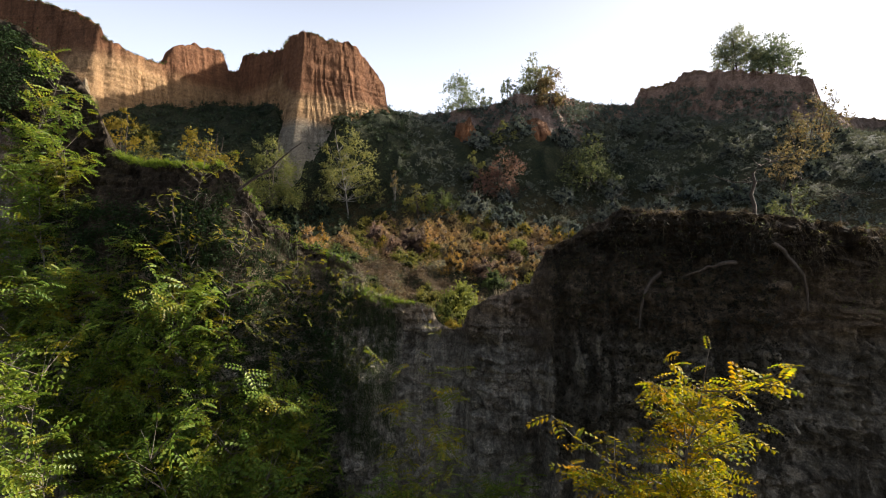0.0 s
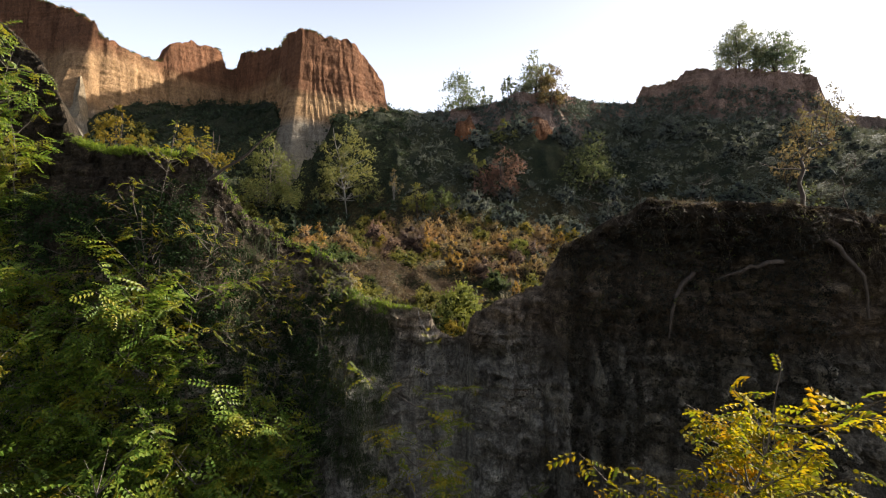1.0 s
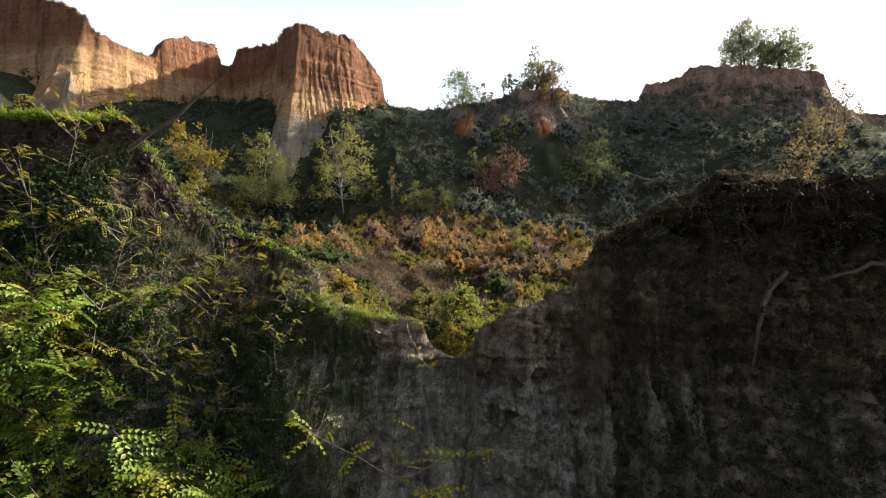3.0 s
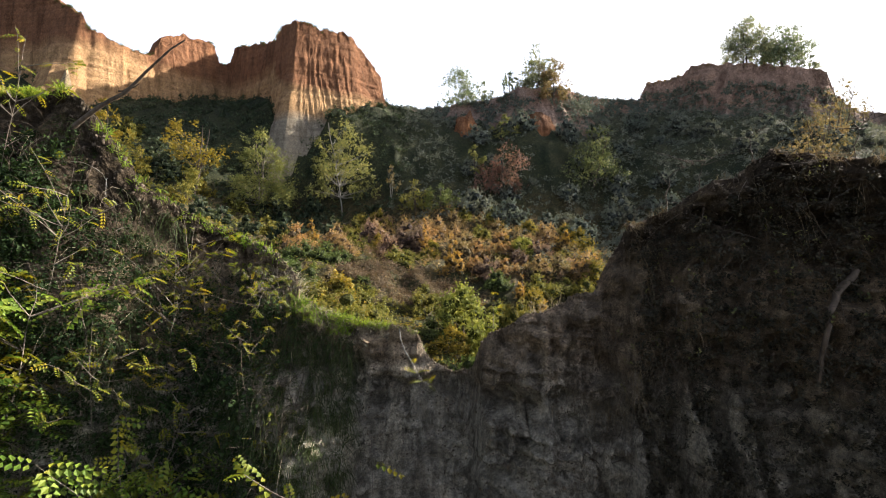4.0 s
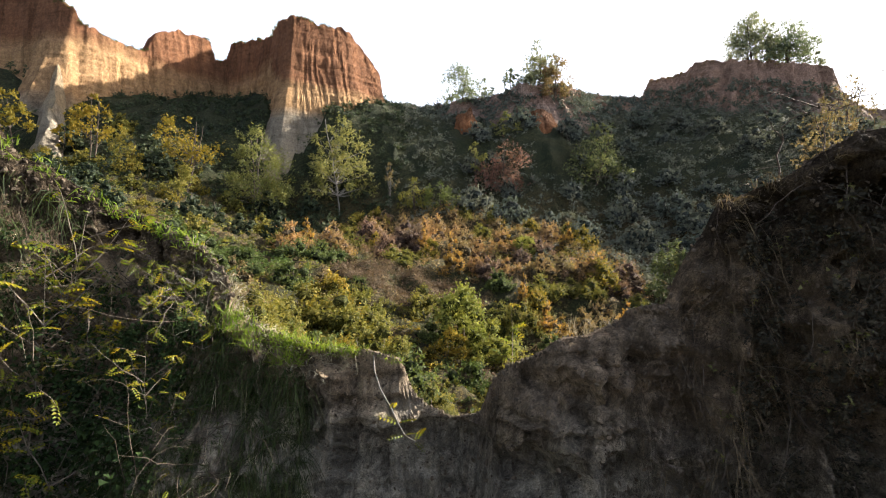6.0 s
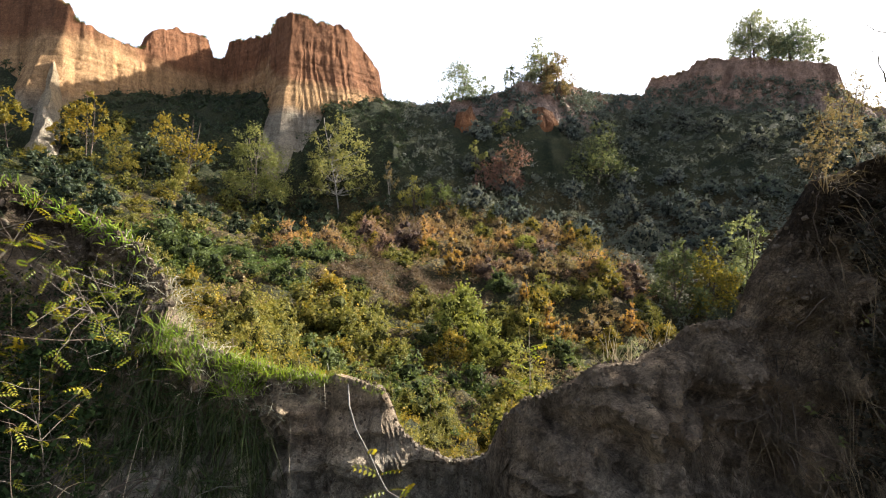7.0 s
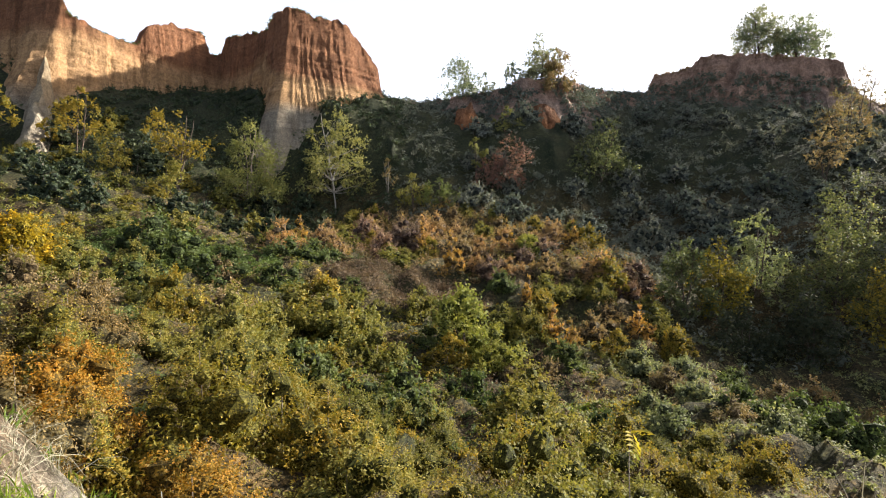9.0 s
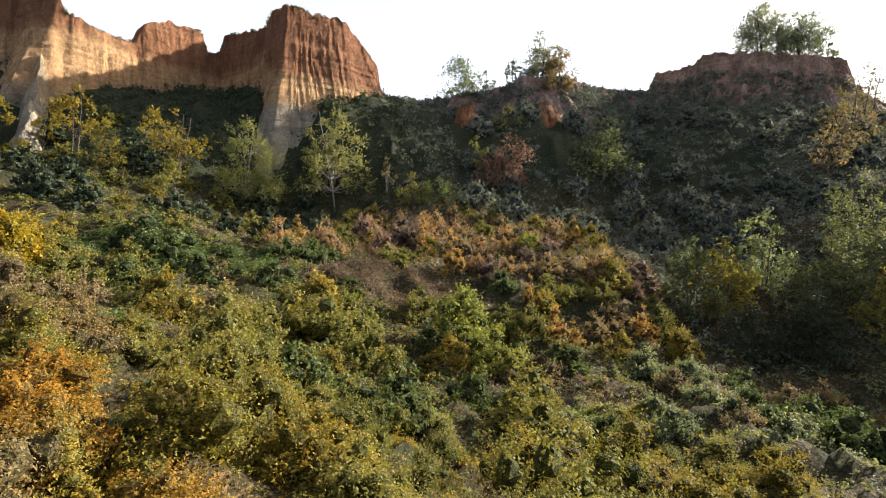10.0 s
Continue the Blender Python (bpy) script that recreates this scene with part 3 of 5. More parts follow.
spur("cliff_spur_1", (-65.0, 95.5, 42), (-54.5, 79, 20.5), 2.0, 7.0, M_grey, "pale grey clay rib at the foot of the cliff", 3)


def scar(name, x0, x1, z0, z1, seed):
    """A bare slip of orange earth set into the overgrown hillside."""
    ys = np.linspace(84, 125, 400)
    C = []
    for x in np.linspace(x0, x1, 14):
        y = float(ys[np.argmax(ground_z(x, ys) > z0)])
        e = 1 - ((x - (x0 + x1) / 2) / (x1 - x0) * 2) ** 2
        C.append((x, y + 3.6 - 1.9 * e, z0 + (z1 - z0) * (0.68 + 0.26 * e ** 0.5 + 0.12 * float(vnoise(x * 1.1, seed))), 2.2))
    build_cliff(name, C, 60, 40, M_scar, "bare orange earth scar on the overgrown hillside", 0.4, seed, 1.5, 4.0, 2.0)


scar("cliff_scar_1", 2.9, 7.2, 26.5, 33.2, 41)
scar("cliff_scar_2", 16.8, 22.2, 28.4, 33.6, 47)

# ---- the eroded bank that the camera crosses ----
CREST = [(-15, 14.5, 14.5), (-11, 13.8, 12.8), (-9.2, 13.2, 11.4), (-8.2, 12.4, 10.5), (-7.4, 11.7, 9.3), (-6.8, 11.5, 8.95), (-5.6, 11.4, 8.85), (-4.6, 11.1, 8.8), (-4.3, 11, 8.6), (-4.0, 11, 8.2), (-3.8, 11, 7.85), (-3.6, 11, 7.58),
         (-3.3, 11.2, 7.35), (-2.9, 11.4, 7.1), (-2.5, 11.25, 6.96), (-2.2, 11.08, 6.86), (-1.92, 10.95, 6.7), (-1.7, 10.86, 6.46), (-1.6, 10.74, 6.22), (-1.3, 10.65, 6.08), (-1.05, 10.58, 5.99),
         (-0.5, 10.57, 5.93), (-0.22, 10.6, 5.84), (-0.17, 10.62, 5.7), (-0.09, 10.63, 5.54), (0.02, 10.63, 5.45), (0.12, 10.63, 5.43), (0.3, 10.55, 5.43), (0.42, 10.45, 5.47), (0.44, 10.32, 5.66), (0.47, 10.27, 5.76),
         (0.54, 10.2, 5.86), (0.63, 10.17, 5.92), (0.73, 10.12, 5.96), (0.82, 10.07, 6.04), (0.87, 10.02, 6.115), (1.1, 10.0, 6.14), (1.18, 10.04, 6.17), (1.33, 10.1, 6.215), (1.38, 10.12, 6.28),
         (1.41, 10.08, 6.345), (1.48, 10.07, 6.38), (1.65, 10.1, 6.38), (1.71, 10.1, 6.46), (1.74, 10.1, 6.57), (1.82, 10.1, 6.68), (1.9, 10.08, 6.8), (1.98, 9.98, 7.05), (2.1, 10.1, 7.08),
         (2.25, 10.0, 7.18), (2.5, 9.92, 7.32), (2.83, 9.85, 7.48), (3.0, 9.8, 7.55), (3.14, 9.75, 7.72), (3.35, 9.7, 7.76), (5.4, 9.2, 7.65), (8, 9.1, 7.3), (11, 9.5, 7.1), (15, 10, 7)]


def crease(a, b, c, w):
    """Narrow cracks, 1 at their bottom."""
    return np.clip(1 - np.abs(vnoise(a, b, c)) * w, 0, 1)


def bank_points(nu=680, nf=190, nb=26):
    C = np.array(CREST)
    xs = np.linspace(-15, 15, nu)
    xs = xs * (0.55 + 0.45 * (np.abs(xs) / 15) ** 1.2)
    yc, zc = np.interp(xs, C[:, 0], C[:, 1]), np.interp(xs, C[:, 0], C[:, 2])
    yz = smooth_rows(np.stack([yc, zc], 1), 3)
    yc, zc = yz[:, 0], yz[:, 1] + np.interp(np.abs(xs), [2.5, 4.5], [0.014, 0.06]) * fbm(xs * 4, 1.7, 0.3, 5) - np.interp(xs, [0.5, 2.0], [0.03, 0.06]) * crease(xs * 2.6, 1.3, 0.7, 4) - 0.02 * crease(xs * 7, 2.3, 0.7, 4)
    lean = np.interp(xs, [-15, -6, -3, -1.3, -0.85, 1, 2.2, 3, 15], [0.9, 0.7, 0.5, 0.55, 0.2, 0.2, 0.12, 0.1, 0.12])
    rows = []
    for v in np.linspace(0, 1, nf) ** 0.55:
        z = -1.0 + (zc + 1.0) * v
        h = zc - z
        y = yc - lean * np.clip(h - 0.4, 0, 1.2) - 0.12 * np.maximum(h - 1.6, 0) - np.interp(xs, [-0.8, -0.5, 0.3, 0.6], [0.16, 0.07, 0.07, 0.16]) * (1 - np.exp(-h * 9))
        wob = 0.5 * vnoise(xs * 1.1, z * 1.3, 0.2)
        fl = 1 - 2 * np.abs(vnoise(xs * 3.1 + wob, z * 0.4, 2.0))
        f2 = 1 - 2 * np.abs(vnoise(xs * 8.5 + wob * 2, z * 1.1, 5.0))
        f3 = 1 - 2 * np.abs(vnoise(xs * 7.0, z * 6.0, 8.0))
        zl = z + 0.12 * vnoise(xs * 0.8, 3.3) + 0.05 * vnoise(xs * 3, z * 2)
        ledge = vnoise(zl * 2.3, 1.5, xs * 0.3) * 0.09 + 0.09 * vnoise(zl * 7.3, 4.0, xs * 1.2) + 0.05 * vnoise(zl * 16, 2.0, xs * 3.2)
        flute = np.clip(0.55 + 0.9 * vnoise(xs * 0.5, z * 0.7, 11.0), 0, 1) + np.clip(5.9 - z, 0, 0.6) * np.clip(xs - 1, 0, 2)
        lump = sum(0.5 ** o * (0.6 - np.abs(vnoise(xs * 2.3 * 2 ** o, z * 2.9 * 2 ** o, 8.0 + o))) for o in range(4))
        shelf = 0.1 * np.mod(zl * 4.2 + 0.7 * vnoise(xs * 0.9, 2.2) + 0.3 * vnoise(xs * 4.0, 6.1), 1.0) * np.clip(0.4 + 1.3 * vnoise(xs * 1.4, zl * 2.1, 13.0), 0, 1)
        shelf = shelf + 0.05 * np.mod(zl * 11 + 0.9 * vnoise(xs * 2.1, 3.2), 1.0) * np.clip(0.3 + 1.4 * vnoise(xs * 2.6, zl * 3.1, 17.0), 0, 1)
        k = np.minimum(1, 0.25 + h * 4) * np.interp(xs, [-3, -1.8, -0.8, -0.5, 0.3, 0.7], [0.5, 1, 1, 0.4, 0.4, 1])
        y = y + k * (0.1 * crease(xs * 1.5 + wob, z * 1.2, 3.3, 7) + 0.12 * crease(xs * 3.9 + wob, z * 3.4, 5.5, 6) + 0.06 * crease(xs * 8.5, zl * 9, 7.7, 5)
                     + 0.10 * crease(xs * 0.4, zl * 3.2, 2.6, 6))
        y = y - k * (flute * (0.11 * fl + 0.07 * f2) + 0.09 * f3 + 0.12 * fbm(xs * 0.9, z * 0.9, 7.0, 6) + 0.1 * lump + ledge + shelf - 0.14)
        mid = np.interp(xs, [-1.6, -0.9, 2.0, 3.2], [0, 1, 1, 0.2])
        y = y - mid * (0.09 * np.clip((zl - 5.33) / 0.03, 0, 1) + 0.05 * np.clip((zl - 5.72) / 0.05, 0, 1) - 0.06 * np.clip((4.72 - zl) / 0.05, 0, 1)) + mid * 0.1
        columns = np.clip((5.33 - zl) / 0.1, 0, 1) * np.clip((zl - 4.5) / 0.3, 0, 1)
        y = y + mid * columns * (0.1 * crease(xs * 6.5 + wob, z * 0.5, 1.1, 3) + 0.06 * crease(xs * 15 + wob, z * 0.8, 6.1, 3))
        rows.append(np.column_stack([xs + 0.03 * vnoise(xs * 9, z * 9, 3.0) * np.minimum(1, h * 3), y, z]))
    for v in np.linspace(0, 1, nb + 1)[1:]:
        back = 9.0 * v ** 1.6
        zg = ground_z(xs, yc + back)
        flat_top = np.interp(xs, [-1.3, -0.9, 0.4, 0.55, 1.4, 1.8, 3.2, 4.5], [0, 0.2, 0.24, 0.05, 0.05, 0.05, 0.1, 1.0])
        z = zc - np.interp(xs, [0.5, 1.7], [1.1, 1.6]) * np.maximum(0, back - flat_top) - 0.06 * np.minimum(1, back * 6)
        z = np.maximum(z, zg - 0.6) + 0.10 * fbm(xs * 1.2, (yc + back) * 1.2, 9.0, 4) * min(1, back * 2)
        rows.append(np.column_stack([xs, yc + back, z]))
    return np.stack(rows, 1)


G_bank = bank_points()
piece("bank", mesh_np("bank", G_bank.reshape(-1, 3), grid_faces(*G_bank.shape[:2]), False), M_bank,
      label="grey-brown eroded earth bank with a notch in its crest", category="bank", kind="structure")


# ---- plants ----
def crown_points(n, w, h, clumps, lift=0.15, hollow=0.55, seed=0, fat=1.0):
    """Points on the outside of many uneven clumps that make up a crown w wide and h high."""
    r = np.random.default_rng(seed)
    d = r.normal(size=(clumps, 3))
    d[:, 2] = np.abs(d[:, 2]) * 0.9 + 0.1
    d /= np.linalg.norm(d, axis=1, keepdims=True)
    rad = r.uniform(0.25, 1.0, clumps) ** 0.6
    d[0], rad[0] = (0.05, 0, 1), 0.95
    c = d * rad[:, None] * np.array([w / 2, w / 2, h * (1 - lift)]) * 0.9 + np.array([0, 0, h * lift])
    size = r.uniform(0.2, 0.4, clumps) * w * 0.62 * fat
    i = r.integers(0, clumps, n)
    q = r.normal(size=(n, 3))
    q /= np.linalg.norm(q, axis=1, keepdims=True)
    q *= (hollow + (1.15 - hollow) * r.random(n) ** 1.4)[:, None] * np.array([1, 1, 0.85])
    p = c[i] + q * size[i][:, None]
    p[:, 2] = np.maximum(p[:, 2], 0.02 * h)
    return p, q, c, size


def blades(P, D, length, width, sag):
    """Curved ribbons that taper from their roots at P along D."""
    n = len(P)
    D = D / np.linalg.norm(D, axis=1, keepdims=True)
    L = length * rng.uniform(0.5, 1.4, n)
    side = np.cross(D, rng.normal(size=(n, 3)))
    side /= np.linalg.norm(side, axis=1, keepdims=True) + 1e-6
    V = []
    for s, w in ((0, 1), (0.35, 0.9), (0.7, 0.6), (1, 0.12)):
        c = P + D * (L * s)[:, None] - np.array([0, 0, 1.0]) * (sag * L * s * s)[:, None]
        V += [c - side * width * w * 0.5, c + side * width * w * 0.5]
    V = np.stack(V, 1).reshape(-1, 3)
    F = np.array([(0, 1, 3, 2), (2, 3, 5, 4), (4, 5, 7, 6)])[None] + (np.arange(n) * 8)[:, None, None]
    return V, F.reshape(-1, 4)


def icosahedron():
    g = (1 + 5 ** 0.5) / 2
    V = np.array([(-1, g, 0), (1, g, 0), (-1, -g, 0), (1, -g, 0), (0, -1, g), (0, 1, g), (0, -1, -g), (0, 1, -g), (g, 0, -1), (g, 0, 1), (-g, 0, -1), (-g, 0, 1)])
    F = [(0, 11, 5), (0, 5, 1), (0, 1, 7), (0, 7, 10), (0, 10, 11), (1, 5, 9), (5, 11, 4), (11, 10, 2), (10, 7, 6), (7, 1, 8),
         (3, 9, 4), (3, 4, 2), (3, 2, 6), (3, 6, 8), (3, 8, 9), (4, 9, 5), (2, 4, 11), (6, 2, 10), (8, 6, 7), (9, 8, 1)]
    return V / np.linalg.norm(V[0]), np.array(F)


ICO_V, ICO_F = icosahedron()


def finer(V, F):
    """Each triangle into four, on the sphere."""
    mids = [(V[F[:, i]] + V[F[:, (i + 1) % 3]]) / 2 for i in range(3)]
    n, m = len(V), len(F)
    W = np.concatenate([V, *mids])
    a, b, c = F.T
    ab, bc, ca = (n + k * m + np.arange(m) for k in range(3))
    G = np.concatenate([np.stack(t, 1) for t in ((a, ab, ca), (b, bc, ab), (c, ca, bc), (ab, bc, ca))])
    return W / np.linalg.norm(W, axis=1, keepdims=True), G


FINE_V, FINE_F = finer(ICO_V, ICO_F)


def hearts(c, size, k, fine):
    """The packed inner leaves of a crown as filler for its shaded inside, one uneven lump for each clump."""
    V, F = (FINE_V, FINE_F) if fine else (ICO_V, ICO_F)
    parts = []
    for p, s in zip(c, size):
        d = 1 + 0.3 * vnoise(V[:, 0] * 2.2 + p[0] * 9, V[:, 1] * 2.2, V[:, 2] * 2.2 + p[1] * 5)
        parts.append((p + V * d[:, None] * s * k * np.array([1, 1, 0.85]), F))
    return join(parts)


def sprays(c, size, n, per, h, r, reach=1.15, rise=0.35):
    """Leafy shoots that spread from the clumps of a crown: root and tip of each, leaf places and the way that each leaf faces."""
    i = r.integers(0, len(c), n)
    q = r.normal(size=(n, 3)) + c[i] * np.array([1.2, 1.2, 0.6]) / h + np.array([0, 0, rise])
    q /= np.linalg.norm(q, axis=1, keepdims=True)
    ln = size[i] * r.uniform(0.75, reach + 0.35 * (r.random(n) > 0.85), n)
    a = c[i] + q * (size[i] * 0.25)[:, None]
    b = c[i] + q * ln[:, None]
    j = np.repeat(np.arange(n), per)
    t = r.uniform(0.25, 1.02, n * per)[:, None]
    P = a[j] * (1 - t) + b[j] * t + r.normal(size=(n * per, 3)) * (0.11 * size[i][j])[:, None] * (1.25 - t)
    P[:, 2] = np.maximum(P[:, 2], 0.02 * h)
    face = 0.55 * q[j] + r.normal(size=(n * per, 3)) * 0.5 + np.array([0, 0, 0.45])
    return a, b, P, face


def make_shrub(w, h, n, leaf, clumps, mat, label, seed, group, stems=5, wood=None, lift=0.1, twigs=50, per=9, rise=0.35):
    r = np.random.default_rng(seed)
    _, _, c, size = crown_points(4, w, h, clumps, lift, 0.7, seed)
    a, b, P, face = sprays(c, size, n // per, per, h, r, 1.15 + 0.25 * (rise > 1), rise)
    t = thing("shrub", pose(0, -200, -60), label, "shrub", group)
    piece("crown", mesh_np("crown", *leaves(P, leaf, face=face)), mat, t, kind="stuff")
    piece("inner_foliage", mesh_np("inner_foliage", *hearts(c, size, 0.5, False)), shaded_leafmass(mat, round(1.6 / leaf)), t, kind="stuff")
    parts = []
    for k in range(min(stems, clumps)):
        p = np.array([rng.normal() * 0.06 * w, rng.normal() * 0.06 * w, -0.3])
        parts.append(tube(wiggle(p, c[k] * np.array([1.15, 1.15, 1.2]), 5, 0.03 * w), 0.014 * h, 0.003 * h, 3))
    piece("stem", mesh_np("stem", *join(parts), True), wood or B_twig, t)
    k = r.integers(0, len(a), twigs)
    piece("twig", mesh_np("twig", *blades(a[k], (b - a)[k], 1.25 * np.linalg.norm((b - a)[k], axis=1), 0.014 if leaf > 0.09 else 0.007, 0.05)), wood or B_twig, t, kind="stuff")
    return t


def make_tree(w, h, n, leaf, clumps, mat, label, seed, group, wood, lift=0.35, fat=0.8, trunks=1, r0=0.02):
    """A tapered trunk, limbs that fork towards the clumps, and a broken crown."""
    _, _, c, size = crown_points(4, w, h, clumps, lift, 0.45, seed, fat)
    _, _, P, q = sprays(c, size, int(n * 0.15), 10, h, np.random.default_rng(seed), 1.25, 0.2)
    t = thing("tree", pose(0, -200, -60), label, "tree", group)
    piece("crown", mesh_np("crown", *leaves(P, leaf, face=q)), mat, t, kind="stuff")
    wood_parts, limbs = [], []
    r = np.random.default_rng(seed + 5)
    for k in range(trunks):
        a = np.array([r.normal() * 0.05 * w * (k > 0), r.normal() * 0.05 * w * (k > 0), -0.5])
        e = np.array([r.normal() * 0.1 * w, r.normal() * 0.1 * w, h * 0.88])
        ax = wiggle(a, e, 10, 0.012 * h)
        wood_parts.append(tube(ax, r0 * h, 0.003 * h, 6))
        for j in range(k, clumps, trunks):
            s = ax[min(8, 2 + int(7 * max(0, min(1, (c[j, 2] - 0.25 * h) / (h * 0.8)))))]
            limbs.append(tube(wiggle(s, c[j], 6, 0.012 * h), 0.0026 * h, 0.0009 * h, 4))
    piece("trunk", mesh_np("trunk", *join(wood_parts), True), wood, t)
    for lb in limbs:
        piece("limb", mesh_np("limb", *lb, True), wood, t)
    return t


def put(proto, x, y, s=1.0, dz=-0.1, sz=None, z=None, spin=None, tilt=4.0):
    z = float(ground_z(x, y)) + dz if z is None else z
    m = pose(x, y, z, rng.normal() * tilt, rng.normal() * tilt, rng.uniform(0, 360) if spin is None else spin)
    ob = copy_thing(proto, m)
    ob.scale = (s, s, sz or s * rng.uniform(0.85, 1.2))
    return ob


def forget(*things):
    for p in things:
        for o in (*p.children_recursive, p):
            bpy.data.objects.remove(o)


GV = "shrubs on the valley slope"
protos = {}
for key, w, h, n, leaf, cl, mat, label in (
        ("near_olive", 2.8, 2.0, 8500, 0.056, 26, F_olive, "olive-green rounded shrub below the bank"),
        ("near_gold", 2.6, 2.1, 8500, 0.056, 24, F_gold, "yellowing shrub with small leaves below the bank"),
        ("near_amber", 2.4, 2.0, 8500, 0.055, 26, F_amber, "orange-yellow autumn shrub below the bank"),
        ("near_brown", 2.6, 1.8, 8000, 0.05, 30, F_twiggy, "half-bare brown shrub below the bank"),
        ("olive", 2.8, 2.1, 5000, 0.098, 26, F_olive, "olive-green rounded shrub on the valley slope"),
        ("green", 3.0, 1.7, 4000, 0.12, 28, F_green, "dark green bramble shrub on the slope"),
        ("ivy", 2.4, 2.0, 7000, 0.08, 18, F_ivy, "bright green leafy shrub on the valley slope"),
        ("gold", 2.6, 2.2, 5000, 0.095, 24, F_gold, "yellow autumn shrub on the valley slope"),
        ("bright", 2.6, 2.2, 5000, 0.095, 26, F_bright, "bright golden autumn shrub on the valley slope"),
        ("rust", 2.6, 2.4, 3600, 0.115, 28, F_rust, "rust-brown autumn shrub with feathery tips on the slope"),
        ("mauve", 2.8, 2.4, 3600, 0.11, 30, F_heath, "purple-brown half-bare shrub on the valley slope"),
        ("tall", 1.6, 2.9, 2400, 0.1, 26, F_orange, "upright orange-brown saplings on the valley slope"),
        ("brown", 2.6, 1.9, 2600, 0.1, 28, F_brown, "half-bare brown shrub on the slope"),
        ("grey", 2.8, 1.6, 3800, 0.115, 26, F_grey, "grey-green bramble shrub on the valley floor"),
        ("far_olive", 3.0, 2.3, 1500, 0.2, 22, F_olive, "olive-green shrub below the cliff"),
        ("dark", 3.0, 2.0, 2200, 0.16, 26, F_hazed, "haze-pale green shrub on the shaded slope"),
        ("deep", 3.0, 2.4, 1400, 0.24, 20, F_deep, "dark green shrub below the cliff")):
    protos[key] = [make_shrub(w, h, n, leaf, cl, mat, label, 10 * len(protos) + k, GV, twigs=90 if mat in (F_rust, F_brown, F_orange, F_heath) else 25, rise=1.3 if mat in (F_rust, F_brown, F_orange, F_heath) else 0.35) for k in (0, 1)]


BRAMBLES, HEATH, HOLLOW = (-22, 53, 9.5, 4.5), (-3.5, 54, 7.5, 4.0), (5.5, 42, 4.0, 3.2)   # centre and radii of the streaks on the slope


def inside(zone, x, y):
    cx, cy, a, b = zone
    return ((x - cx) / a) ** 2 + ((y - cy) / b) ** 2 + 0.35 * vnoise(np.asarray(x) * 0.4, np.asarray(y) * 0.4, 5.0) < 1


def scatter(n, x0, x1, y0, y1, mix, s0, s1, seed, gap=1.0):
    """Shrubs at random in a field, none too near another of its own field."""
    r = np.random.default_rng(seed)
    keys = [k for k, c in mix.items() for _ in range(c)]
    done = []
    for _ in range(n * 6):
        x, y = r.uniform(x0, x1), r.uniform(y0, y1)
        if len(done) >= n or any((x - a) ** 2 + (y - b) ** 2 < gap * gap for a, b in done):
            continue
        if any(inside(zone, x, y) for zone in (BRAMBLES, HEATH, HOLLOW)):
            continue
        done.append((x, y))
        put(protos[keys[r.integers(len(keys))]][r.integers(2)], x, y, r.uniform(s0, s1))


scatter(26, -14, -2.5, 18, 31, {"near_olive": 5, "near_gold": 4, "near_amber": 1, "near_brown": 2}, 0.9, 1.5, 1, 2.0)
scatter(20, -2.5, 12, 20, 32, {"near_olive": 6, "near_gold": 2, "near_brown": 1}, 0.9, 1.4, 11, 2.0)
scatter(50, -34, 6, 31, 58, {"olive": 5, "gold": 2, "green": 4, "brown": 1}, 1.0, 1.7, 2, 2.6)
scatter(72, -15, 19, 57, 81, {"rust": 4, "tall": 2, "brown": 4, "mauve": 3, "olive": 3, "gold": 1}, 0.9, 1.5, 3, 2.1)
scatter(30, 6, 34, 30, 46, {"grey": 4, "brown": 2, "green": 2}, 0.8, 1.3, 4, 2.2)
scatter(16, 6, 19, 46, 60, {"brown": 3, "olive": 3, "gold": 2, "tall": 1}, 1.0, 1.6, 8, 2.0)
scatter(44, -60, -10, 60, 90, {"deep": 4, "far_olive": 3, "gold": 1}, 1.0, 1.8, 5, 3.0)
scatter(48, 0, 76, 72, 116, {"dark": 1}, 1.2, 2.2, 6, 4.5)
for key, k, x, y, s in (("ivy", 0, 1.6, 45.5, 2.3), ("ivy", 1, 3.3, 43.6, 1.6), ("olive", 0, -6.5, 40.5, 2.1), ("olive", 1, -9, 41, 1.9), ("gold", 1, -7.5, 43, 2.0),
                        ("bright", 0, -27, 43, 2.2), ("bright", 1, -25, 41.5, 1.6), ("olive", 1, -3.6, 39.5, 1.5), ("green", 0, -21, 51, 2.1), ("green", 1, -24, 54, 2.2),
                        ("green", 0, -17, 50, 1.9), ("gold", 0, 15.5, 57.5, 1.5), ("rust", 1, 14.8, 58.6, 1.5), ("gold", 1, -9, 80, 1.5), ("gold", 0, -11, 79, 1.4),
                        ("ivy", 0, 9.5, 66, 1.7), ("near_amber", 0, -9.2, 22, 1.2), ("near_gold", 1, -7.2, 20, 1.0), ("near_gold", 1, -11, 24.5, 1.3), ("near_amber", 0, -6.2, 23.5, 0.9), ("near_gold", 1, 0.6, 21.5, 0.8), ("brown", 0, 5.5, 41.5, 0.7), ("brown", 1, 7, 42.6, 0.8), ("brown", 0, 4.4, 43, 0.6)):
    put(protos[key][k], x, y, s)
forget(*(p for k in protos for p in protos[k]))


